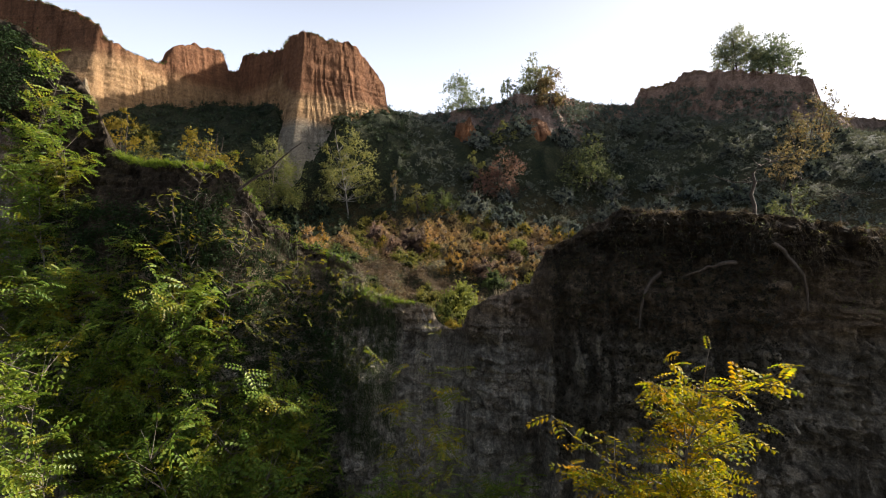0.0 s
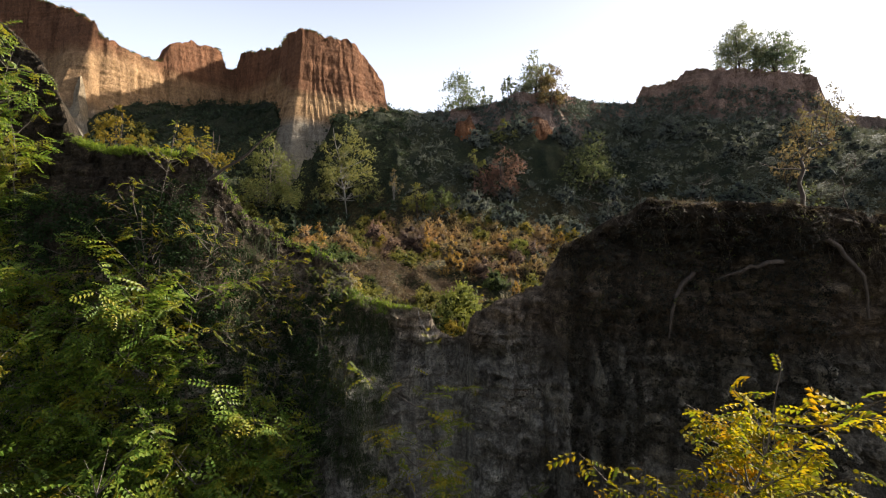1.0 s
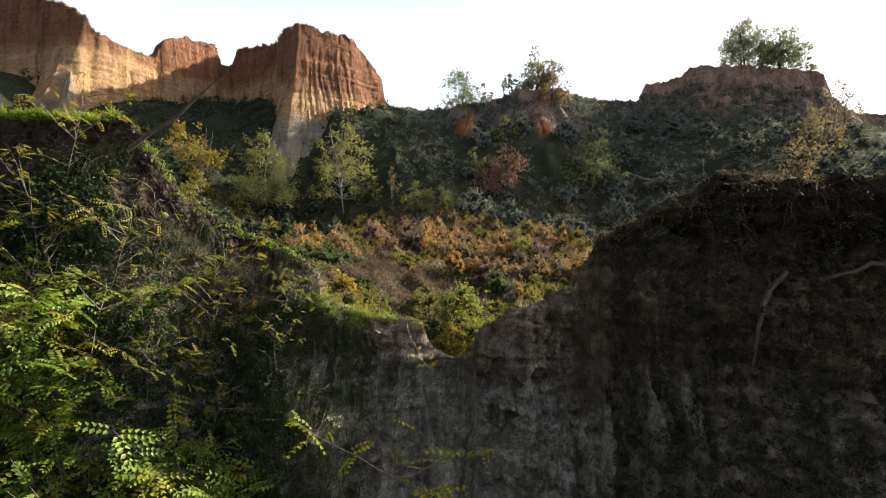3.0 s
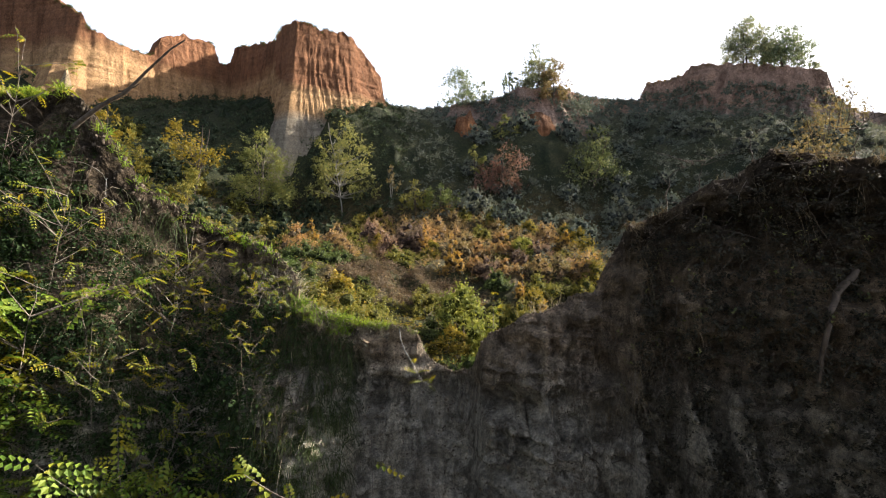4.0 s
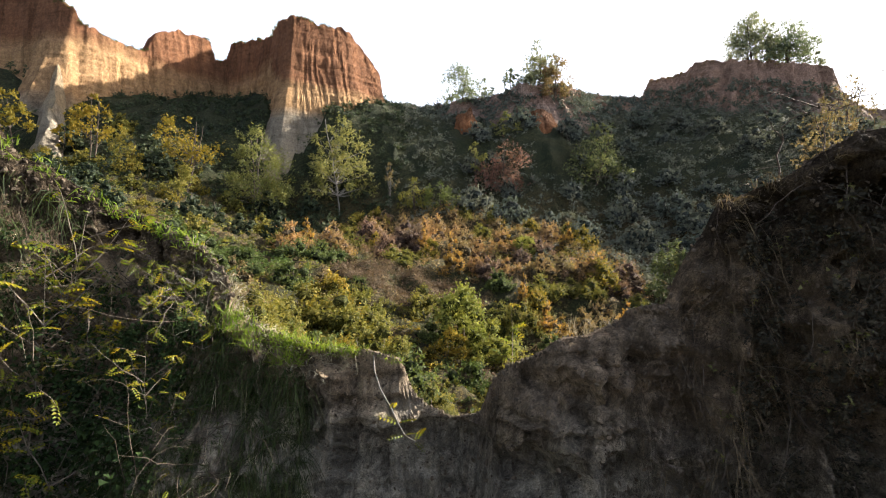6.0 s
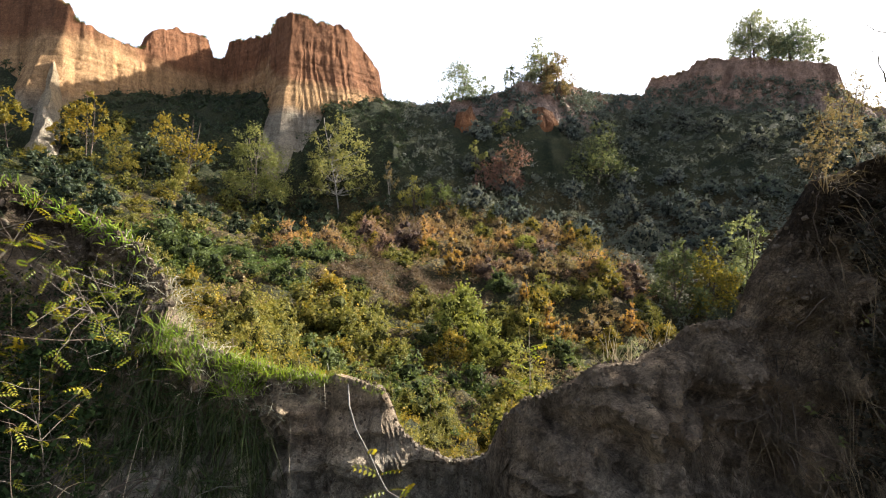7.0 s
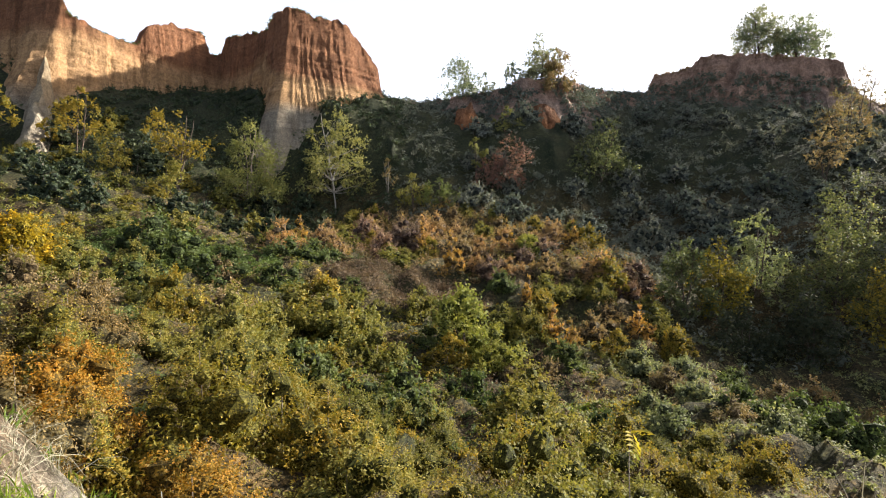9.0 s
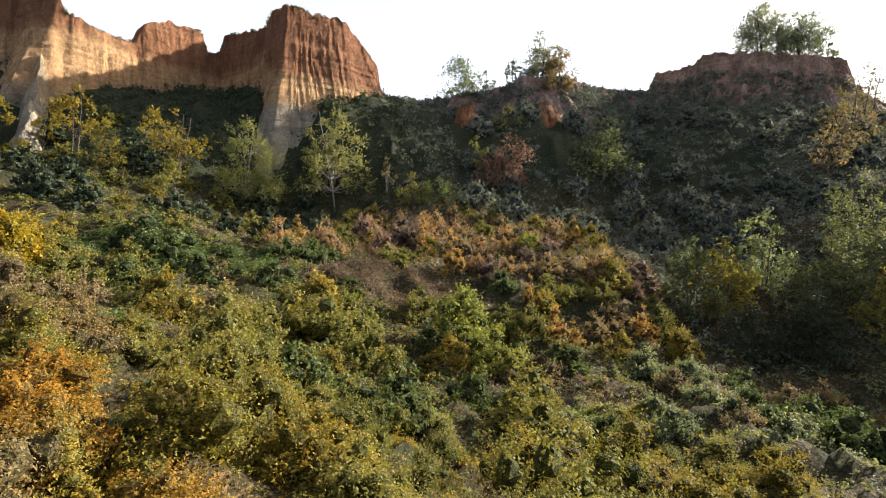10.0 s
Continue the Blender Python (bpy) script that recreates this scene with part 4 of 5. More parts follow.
# ---- trees ----
def one_tree(x, y, h, w, n, leaf, clumps, mat, label, seed, group, wood=None, z=None, **kw):
    p = make_tree(w, h, n, leaf, clumps, mat, label, seed, group, wood or B_bark, **kw)
    zb = float(ground_z(x, y)) if z is None else z
    p.matrix_world = pose(x, y, zb, 0, 0, seed * 40)
    return p


GT, GM, GR = "trees in the valley", "trees on the skyline", "trees on the valley floor"
one_tree(69.8, 125, 11.5, 12.5, 9500, 0.32, 60, F_skyline, "round haze-grey green oak on the mesa top", 1, GM, z=48.4, lift=0.1, trunks=2)
one_tree(77, 124, 12, 13, 9500, 0.32, 64, F_skyline, "round haze-grey green oak on the mesa top", 2, GM, z=46, lift=0.1, trunks=2)
one_tree(81.5, 122, 7, 5.5, 1300, 0.3, 16, F_skyline, "small haze-grey green tree on the mesa top", 3, GM, z=44.6, lift=0.1)
one_tree(4, 119.5, 8.5, 10, 4200, 0.3, 30, F_skyline, "broad haze-grey green tree on the skyline", 4, GM, z=37.4, lift=0.1, fat=0.95)
one_tree(9, 118, 5, 4.5, 900, 0.3, 14, F_skyline, "thin green tree on the skyline", 5, GM, z=38, lift=0.15, fat=0.8)
one_tree(14.5, 117, 6, 5, 1400, 0.3, 16, F_skyline, "thin green tree on the skyline", 6, GM, z=38.8, lift=0.15, fat=0.8)
one_tree(20, 116.5, 11, 8, 6000, 0.3, 40, F_skyline, "tall dark green pine on the skyline", 7, GM, z=39.4, lift=0.1, fat=0.9)
one_tree(23.2, 115.5, 9, 7.5, 4200, 0.3, 24, F_brown, "russet-brown tree on the skyline", 8, GM, z=38.2, lift=0.05, fat=0.9)
one_tree(-16, 89, 16, 12, 8500, 0.24, 60, F_pale, "slender pale-barked tree with thin green leaves", 9, GT, B_pale, lift=0.15, fat=0.6, r0=0.008)
one_tree(-8, 88, 7, 4, 500, 0.22, 14, F_brown, "almost bare pale-barked tree", 10, GT, B_pale, lift=0.3, fat=0.6, trunks=2, r0=0.01)
one_tree(-28, 86, 14, 11, 9000, 0.24, 44, F_pale, "pale olive bushy tree on the slope", 11, GT, B_twig, lift=0.12, trunks=3, r0=0.01)
one_tree(-36, 81, 12, 12, 2600, 0.26, 34, F_gold, "thin tree with golden leaves", 12, GT, lift=0.4, fat=0.5, trunks=2, r0=0.012)
one_tree(-49, 81, 10.5, 8, 2400, 0.26, 24, F_gold, "golden-leaved tree below the cliff", 13, GT, lift=0.35, fat=0.6, trunks=2, r0=0.012)
one_tree(-53, 80, 6, 4, 600, 0.26, 12, F_gold, "golden-leaved tree below the cliff", 14, GT, lift=0.4, fat=0.5, r0=0.012)
one_tree(-59, 79, 10, 7, 1800, 0.26, 20, F_gold, "golden-leaved tree below the cliff", 15, GT, lift=0.35, fat=0.6, r0=0.012)
one_tree(-43, 78, 6.5, 6, 2000, 0.22, 20, F_olive, "olive-green small tree on the slope", 16, GT, lift=0.15, trunks=2, r0=0.012)
one_tree(-34, 76, 6, 6, 2000, 0.22, 20, F_olive, "olive-green small tree on the slope", 17, GT, lift=0.15, trunks=2, r0=0.012)
one_tree(10, 91, 9.5, 10, 4200, 0.24, 36, F_maroon, "broad dark red tree on the shaded slope", 18, GT, lift=0.12)
one_tree(5.5, 92, 8, 4, 900, 0.26, 12, F_pale, "small yellow-green tree on the shaded slope", 19, GT, lift=0.3)
one_tree(26.5, 98, 12, 12.5, 4200, 0.3, 34, F_dusk, "broad green tree on the shaded slope", 20, GT, lift=0.1)
one_tree(12, 105, 7, 6, 1500, 0.28, 16, F_pale, "yellow-green tree below the bluff", 21, GT, z=26, lift=0.1)
one_tree(0, 83, 5, 6, 2200, 0.2, 20, F_green, "dark green bushy tree on the slope", 22, GT, lift=0.05, trunks=2)
one_tree(-4, 84, 5.5, 6, 2000, 0.2, 20, F_olive, "olive bushy tree on the slope", 23, GT, lift=0.05, trunks=2)
for i, (x, y, h, w, n, mat, label) in enumerate((
        (22.4, 57, 8, 5, 2200, F_dusk, "slim green tree on the dark valley floor"), (26, 58, 8.2, 6, 2600, F_goldusk, "tree with thin golden leaves on the valley floor"),
        (30.5, 60, 9.5, 6, 2600, F_grey, "grey-green tree on the valley floor"), (35, 56, 8.5, 7, 2600, F_dusk, "green tree on the dark valley floor"),
        (40, 60, 11.5, 8, 3000, F_dusk, "broad green tree on the dark valley floor"), (37, 50, 8, 8, 3000, F_goldusk, "tree with golden leaves on the valley floor"),
        (43, 54, 9, 8, 2600, F_dusk, "broad green tree on the dark valley floor"), (30, 52, 6, 6, 2000, F_dark, "low dark green tree on the valley floor"),
        (25, 52.5, 4.5, 5, 1600, F_dark, "low dark green tree on the valley floor"))):
    one_tree(x, y, h, w * 1.1, n + 1500, 0.22, 30, mat, label, 30 + i, GR, lift=0.08, fat=0.9, trunks=2, r0=0.012)
for i, (x, y, h, w, z) in enumerate(((58, 86, 11, 9, None), (64, 92, 11, 8, None), (71, 98, 12, 9, None), (52, 80, 9, 8, None))):
    one_tree(x, y, h, w, 1100, 0.26, 24, F_brown, "half-bare brown tree on the hillside", 50 + i, GT, lift=0.25, fat=0.7, trunks=2, r0=0.012)


# ---- undergrowth: leaf clumps all over the slopes ----
def undergrowth(name, P, per, rad, leaf, mat, label, flat=0.75):
    """Low growth: at each place a few leafy shoots that fan out."""
    n, k = len(P), max(1, per // 8)
    d = rng.normal(size=(n, k, 3)) * np.array([1, 1, flat]) + np.array([0, 0, 0.35])
    d /= np.linalg.norm(d, axis=2, keepdims=True)
    d[:, :, 2] = np.abs(d[:, :, 2])
    d *= (rng.uniform(0.6, 1.5, n) * rad)[:, None, None] * rng.uniform(0.6, 1.15, (n, k))[:, :, None]
    q = np.repeat(d.reshape(-1, 3), per // k, axis=0)
    t = rng.uniform(0.2, 1.0, len(q))[:, None]
    pts = np.repeat(P, k * (per // k), axis=0) + q * t + rng.normal(size=q.shape) * 0.13 * rad
    face = 0.5 * q / rad + rng.normal(size=q.shape) * 0.45 + np.array([0, 0, 0.5])
    piece(name, mesh_np(name, *leaves(pts, leaf, face=face)), mat, label=label, category="undergrowth", kind="stuff")


def field(n, x0, x1, y0, y1, keep=None):
    x, y = rng.uniform(x0, x1, n), rng.uniform(y0, y1, n)
    if keep is not None:
        m = keep(x, y)
        x, y = x[m], y[m]
    return np.column_stack([x, y, ground_z(x, y) + 0.75 * scrub(x, y) - 0.1])


def patchy(scale, lo, seed, hi=9.0):
    def keep(x, y):
        v = vnoise(x * scale, y * scale, seed) + 0.4 * vnoise(x * scale * 3, y * scale * 3, seed + 4) + rng.normal(size=len(x)) * 0.12
        return (v > lo) & (v < hi) & ~(inside(BRAMBLES, x, y) | inside(HEATH, x, y) | inside(HOLLOW, x, y))
    return keep


undergrowth("undergrowth_olive", field(2600, -24, 14, 28, 50, patchy(0.2, -0.3, 1)), 48, 0.4, 0.117, F_olive, "olive-green scrub covering the near valley slope")
undergrowth("undergrowth_gold", field(2600, -24, 12, 28, 52, patchy(0.2, -1.9, 1, -0.2)), 48, 0.4, 0.117, F_gold, "yellowing scrub covering the near valley slope")
undergrowth("undergrowth_near", field(1450, -14, 14, 17.5, 30, patchy(0.25, -0.3, 7)), 93, 0.36, 0.063, F_olive, "olive-green scrub below the bank")
undergrowth("undergrowth_near_gold", field(1450, -14, 14, 17.5, 30, patchy(0.25, -1.9, 7, -0.2)), 93, 0.36, 0.063, F_gold, "yellowing scrub below the bank")
undergrowth("undergrowth_green", field(3600, -40, 10, 16, 62, patchy(0.12, 0.15, 3)), 45, 0.4, 0.135, F_green, "green brambles covering the valley slope")
undergrowth("undergrowth_grey", field(2900, 4, 36, 17, 54), 42, 0.4, 0.126, F_grey, "grey-green brambles covering the valley floor")
undergrowth("undergrowth_bramble", field(2600, -33, -11, 47, 59, lambda x, y: inside(BRAMBLES, x, y)), 40, 0.5, 0.13, F_bramble, "dark green bramble streak on the valley slope")
undergrowth("undergrowth_heath", field(2200, -12, 6, 48, 60, lambda x, y: inside(HEATH, x, y)), 40, 0.6, 0.12, F_bracken, "low purple-brown dead bracken on the slope", 1.6)
undergrowth("undergrowth_hollow", field(420, 0, 11, 37, 47, lambda x, y: inside(HOLLOW, x, y)), 40, 0.45, 0.11, F_bracken, "reddish-brown dead bracken in the hollow", 1.2)
undergrowth("grass_hollow", field(260, 4, 9, 36.5, 38.5), 30, 0.25, 0.1, F_grass, "strip of fresh green grass below the hollow", 0.4)
for nm, seed, lo, hi, mat, label in (("rust", 21, -0.15, 9, F_rust, "dense rust-brown thicket of thin upright saplings"), ("brown", 21, -9, -0.05, F_brown, "dense grey-brown thicket of thin upright saplings"),
                                     ("pink", 22, 0.25, 9, F_heath, "purple-brown thicket of thin upright saplings"), ("orange", 23, 0.42, 9, F_orange, "orange-leaved thicket of thin upright saplings"),
                                     ("green", 24, 0.35, 9, F_olive, "olive-green thicket of thin upright saplings")):
    undergrowth("thicket_" + nm, field(700, -17, 21, 58, 83, patchy(0.22, lo, seed, hi)), 48, 0.9, 0.15, mat, label, 2.6)
undergrowth("undergrowth_brown", field(2600, -48, 26, 28, 84, patchy(0.15, -0.05, 5)), 39, 0.5, 0.153, F_brown, "dry brown scrub covering the valley slope")
undergrowth("undergrowth_dry", field(2600, -62, -8, 48, 84, patchy(0.12, -0.4, 6)), 33, 0.6, 0.216, F_olive, "olive-green scrub covering the upper slope")
undergrowth("undergrowth_deep", field(2600, -66, -6, 64, 122, lambda x, y: (y > 96 + 0.45 * x + 12 * vnoise(x * 0.1, y * 0.1)) & ~((np.abs(x + 59 + (y - 86) * 0.64) < 4.5) & (y < 96))), 40, 1.0, 0.34, F_deep, "dark green thicket below the cliff")
undergrowth("undergrowth_dark", field(4200, -8, 100, 62, 124, lambda x, y: ((x > 8) | (y > 80)) & ~(((np.abs(x - 5) < 2.8) | (np.abs(x - 19.5) < 3.2)) & (y > 95))), 40, 1.0, 0.27, F_hazed, "haze-pale green thicket covering the shaded hillsides")
undergrowth("undergrowth_dusk", field(1500, 17, 56, 50, 84), 36, 0.7, 0.234, F_hazed, "haze-pale brambles covering the shaded valley floor")
for nm, G, rows, n, mat, label in (("bluff", G_bluff, slice(0, 58), 1700, F_hazed, "haze-pale bushes growing on the earth bluff"),
                                   ("mesa", G_mesa, slice(0, 52), 1700, F_hazed, "haze-pale bushes growing on the earth mesa"),
                                   ("skyline", G_bluff, slice(58, 62), 420, F_hazed, "low bushes along the top of the bluff"),
                                   ("mesa_top", G_mesa, slice(66, 72), 300, F_brown, "low brown bushes along the mesa top"),
                                   ("cliff_top", G_left, slice(98, 101), 260, F_grassy, "short green grass along the cliff top"),
                                   ("cliff_foot", G_left, slice(8, 40), 420, F_deep, "dark bushes at the foot of the cliff")):
    Q = G[:, rows].reshape(-1, 3)
    Q = Q[rng.integers(0, len(Q), n * 2)]
    bare = np.zeros(len(Q), bool)
    for bx, bz, bw in ((5.5, 33, 2.6), (21, 34, 2.4)):
        bare |= (np.abs(Q[:, 0] - bx) < bw) & (np.abs(Q[:, 2] - bz) < 3) & (nm == "bluff")
    Q = Q[(vnoise(Q[:, 0] * 0.17, Q[:, 1] * 0.17, Q[:, 2] * 0.17) > -0.3) & ~bare][:n]
    small = nm in ("cliff_top", "mesa_top", "skyline")
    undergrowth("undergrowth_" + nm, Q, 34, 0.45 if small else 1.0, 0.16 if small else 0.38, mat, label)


# ---- locust saplings with feathered leaves ----
def locust_leaf(pairs=5):
    """One feathered leaf along x, one long: a stalk and paired drooping leaflets."""
    V, F = [], []
    s = np.array([(0, 0, 0), (0.55, 0.5, 0.08), (1, 0, -0.08), (0.55, -0.5, 0.08)])
    for k in range(pairs):
        x = 0.18 + 0.76 * k / (pairs - 1)
        size = 0.235 * (1 - 0.45 * abs(k / (pairs - 1) - 0.45))
        for side in (1, -1):
            o = len(V)
            for a, b, c in s:
                V.append((x + a * size * 0.3 + b * size * 0.85, side * (0.012 + a * size), c * size - a * a * size * 0.35 - 0.3 * x * x))
            F.append(tuple(range(o, o + 4)))
    o = len(V)
    for a, b, c in s:
        V.append((0.96 + a * 0.16, b * 0.075, -0.28 + c * 0.1 - a * 0.06))
    F.append(tuple(range(o, o + 4)))
    return np.array(V), F


LOCUST_V, LOCUST_F = locust_leaf()


def make_locust(h, w, shoots, per, leaf, mat, label, seed, group, thick=1.0):
    r = np.random.default_rng(seed)
    t = thing("locust_sapling", pose(0, -200, -60), label, "sapling", group)
    wood, P, D = [], [], []
    main = wiggle((0, 0, -0.3), (r.normal() * 0.08 * h, r.normal() * 0.08 * h, h), 12, 0.012 * h)
    axes = [(main, 0.008 * h * thick)]
    for k in range(shoots):
        a = main[r.integers(2, 10)]
        ang = r.uniform(0, 2 * np.pi)
        ln = r.uniform(0.4, 1.0) * w * 0.55
        e = a + np.array([math.cos(ang) * ln, math.sin(ang) * ln, ln * r.uniform(0.25, 0.9)])
        axes.append((wiggle(a, e, 6, 0.015 * h), 0.004 * h))
    for ax, rad in axes:
        wood.append(tube(ax, rad, rad * 0.25, 3))
        for _ in range(per):
            u = r.uniform(0.35, 1.0) * (len(ax) - 1)
            i = min(int(u), len(ax) - 2)
            P.append(ax[i] + (ax[i + 1] - ax[i]) * (u - i))
            ang = r.uniform(0, 2 * np.pi)
            D.append((math.cos(ang), math.sin(ang), r.uniform(-0.15, 0.35)))
    P, D = np.array(P), np.array(D)
    V, F = leaves(P, leaf, 0.0, LOCUST_V, LOCUST_F, D, 0.35)
    piece("foliage", mesh_np("foliage", V, F), mat, t, kind="stuff")
    for k, wd in enumerate(wood):
        piece("branch" if k else "stem", mesh_np("branch", *wd, True), B_twig, t)
    return t


GL = "locust saplings on the bank"
yel = make_locust(2.9, 1.9, 40, 10, 0.25, F_yellow, "locust sapling with bright yellow autumn leaves", 3, GL)
yel.matrix_world = pose(2.35, 6.1, 3.05, 0, 0, 30)
yel2 = make_locust(2.2, 1.3, 26, 9, 0.25, F_yellow, "locust sapling with bright yellow autumn leaves", 4, GL)
yel2.matrix_world = pose(3.0, 6.05, 3.3, 0, 3, 120)
yel3 = make_locust(2.1, 1.5, 24, 9, 0.25, F_yellow, "locust sapling with bright yellow autumn leaves", 5, GL)
yel3.matrix_world = pose(1.85, 5.95, 2.8, 0, -3, 200)
tiny = make_locust(0.45, 0.2, 4, 4, 0.085, F_locust2, "tiny locust shoot with a few yellow leaves on the crest", 7, GL, 1.0)
tiny.matrix_world = pose(0.6, 10.18, 5.88, 0, 0, 0)
sap = make_locust(2.2, 1.4, 20, 9, 0.2, F_locust2, "thin locust sapling before the bank", 6, GL, 0.4)
sap.matrix_world = pose(-0.1, 7.4, 3.3, 0, 0, 60)
lp = [make_locust(2.0, 2.0, 15, 9, 0.32, F_locust, "green locust sapling with yellowing leaves on the bank", 10 + k, GL) for k in range(4)]
r = np.random.default_rng(5)


def bank_at(x, drop):
    """A point of the bank's face, drop metres below its crest at x."""
    i = int(np.argmin(np.abs(G_bank[:, 0, 0] - x)))
    col = G_bank[i, :190]
    return col[int(np.argmin(np.abs(col[:, 2] - (col[-1, 2] - drop))))]


for _ in range(80):
    x = r.uniform(-9.5, -1.9)
    p = bank_at(x, r.uniform(3.4 if x > -4.8 else 2.6 if x > -7 else 1.5, 6.5))
    put(lp[r.integers(4)], p[0], p[1] - r.uniform(0, 0.4), r.uniform(0.55, 0.9), z=p[2] - 0.2, tilt=14)
for _ in range(50):
    x = r.uniform(-9.5, -3.3)
    put(lp[r.integers(4)], x, r.uniform(6.8, 8.8) if x < -5.2 else r.uniform(8.2, 9.4), r.uniform(0.8, 1.1), z=r.uniform(0.2, min(6.5, (3.4 if x < -5 else 2.0) - 0.42 * (x + 4))), tilt=12)
for _ in range(14):
    put(lp[r.integers(4)], r.uniform(-2.6, 1.6), r.uniform(8.0, 8.9), r.uniform(0.55, 0.8), z=r.uniform(0.8, 2.2), tilt=12)
forget(*lp)
ls = [make_locust(1.5, 1.5, 12, 5, 0.125, F_locust2, "thin locust shoot with yellow-green leaves on the bank", 30 + k, GL, 0.5) for k in range(3)]
for _ in range(16):
    p = bank_at(r.uniform(-5.4, -2.8), r.uniform(1.0, 3.6))
    put(ls[r.integers(3)], p[0], p[1] - r.uniform(0.0, 0.35), r.uniform(0.7, 1.1), z=p[2] - 0.15, tilt=16)
for _ in range(12):
    p = bank_at(r.uniform(-2.9, -1.7), r.uniform(0.5, 2.4))
    put(ls[r.integers(3)], p[0], p[1] - r.uniform(0.0, 0.2), r.uniform(0.4, 0.6), z=p[2] - 0.1, tilt=22)
forget(*ls)


# ---- grass, dry stems and roots on the bank ----
def tufts(name, n, x0, x1, d0, d1, length, width, sag, mat, label, up=1.0, out=0.3, seed=1, clump=10, back=False, wild=0.45):
    """Tufts rooted on the bank between two distances below its crest, or behind it."""
    r = np.random.default_rng(seed)
    P = []
    for _ in range(n):
        x = r.uniform(x0, x1)
        if vnoise(x * 2.3, seed * 3.7) + 0.5 * vnoise(x * 7.0, seed * 1.9) < r.uniform(-0.7, 0.25):
            continue
        if back:
            i = int(np.argmin(np.abs(G_bank[:, 0, 0] - x)))
            p = G_bank[i, 190 + int(r.uniform(d0, d1))]
        else:
            p = bank_at(x, r.uniform(d0, d1))
        P.append(p)
    n = len(P)
    P = np.repeat(np.array(P), clump, axis=0) + r.normal(size=(n * clump, 3)) * np.array([0.04, 0.03, 0.01])
    length = length * np.repeat(r.uniform(0.55, 1.5, n), clump)
    D = r.normal(size=(n * clump, 3)) * wild + np.array([0, -out, up])
    piece(name, mesh_np(name, *blades(P, D, length, width, sag)), mat, label=label, category="grass", kind="stuff")


tufts("grass_shelf", 170, -1.2, -0.22, 0.0, 0.05, 0.05, 0.004, 0.25, F_grass, "fresh green grass on the bank's crest", 1.0, 0.35, 1)
tufts("grass_ledge", 130, -1.65, -0.95, 0.0, 0.2, 0.12, 0.0045, 0.3, F_grass, "fresh green grass on the bank's face", 1.0, 0.25, 2)
tufts("grass_hump", 260, -7.4, -4.6, 0.0, 0.12, 0.16, 0.011, 0.5, F_grass, "green grass on the bank's high crest", 1.0, 0.2, 17)
tufts("grass_shoulder", 60, 0.55, 1.25, 3, 8, 0.06, 0.003, 0.4, F_grass, "short green grass behind the bank's crest", 1.0, 0.0, 18, back=True)
tufts("grass_top", 150, -6.5, -1.9, 0.0, 0.1, 0.12, 0.01, 0.5, F_grass, "green grass along the bank's crest", 1.0, 0.2, 3)
tufts("grass_back", 120, -3.2, -0.2, 2, 14, 0.16, 0.009, 0.5, F_grass, "green grass behind the bank's crest", 1.0, 0.0, 4, back=True)
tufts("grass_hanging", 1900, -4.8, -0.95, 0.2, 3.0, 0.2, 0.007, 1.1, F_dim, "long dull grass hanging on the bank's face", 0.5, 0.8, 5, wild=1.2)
tufts("grass_dark", 480, -2.5, -0.95, 0.2, 1.7, 0.2, 0.005, 1.0, F_dim, "long dull grass on the bank's face, darkened as in shade", 0.5, 0.8, 15, wild=0.8)
tufts("straw_ledge", 60, -1.7, -0.6, 0.0, 0.25, 0.14, 0.003, 0.6, F_straw, "dry straw among the grass on the bank", 0.9, 0.4, 16, clump=6)
tufts("straw_crest", 260, -2.1, -1.1, 0, 7, 0.28, 0.0035, 0.7, F_straw, "dry straw behind the bank's crest", 1.0, 0.0, 6, back=True)
tufts("straw_notch", 20, 0.95, 1.28, 0, 2, 0.17, 0.0026, 0.25, F_straw, "dry straw tuft on the bank's crest", 1.0, 0.0, 7, back=True, clump=7)
tufts("straw_right", 260, 1.9, 9, 0.0, 0.1, 0.2, 0.004, 0.8, F_straw2, "dry brown grass along the bank's crest", 0.8, 0.3, 8, clump=8)
tufts("dry_tangle", 1500, 1.5, 9.5, 0.05, 1.6, 0.24, 0.0035, 1.2, F_straw2, "dead stems hanging on the bank's face", 0.2, 0.7, 9, clump=5)
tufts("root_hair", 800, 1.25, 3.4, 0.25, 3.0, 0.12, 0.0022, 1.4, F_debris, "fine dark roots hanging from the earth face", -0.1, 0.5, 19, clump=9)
tufts("dry_stem", 90, -5, -0.8, 0.3, 2.6, 0.4, 0.0035, 0.9, F_straw, "dry pale stems hanging on the bank's face", 0.4, 0.8, 10, clump=3)


def bank_leaves(name, n, x0, x1, d0, d1, per, rad, leaf, mat, label, seed):
    r = np.random.default_rng(seed)
    P = np.array([bank_at(r.uniform(x0, x1), r.uniform(d0, d1)) for _ in range(n)]) - np.array([0, 0.1, 0])
    undergrowth(name, P, per, rad, leaf, mat, label)


# leaf layers whose dark colour stands for shade behind the saplings
bank_leaves("ivy_thicket", 600, -5.6, -1.7, 0.55, 3.2, 40, 0.2, 0.035, F_shade, "undergrowth leaves on the bank's face, coloured dark as shade", 7)
bank_leaves("ivy_side", 300, -9.5, -7.6, 2.4, 6.5, 56, 0.26, 0.045, F_shade, "green leaves covering the bank's outer face, coloured dark as shade", 8)
bank_leaves("ivy_dark", 1200, -7.6, -1.9, 1.1, 6.5, 56, 0.26, 0.045, F_shade, "green leaves covering the bank's face, coloured dark as shade", 1)
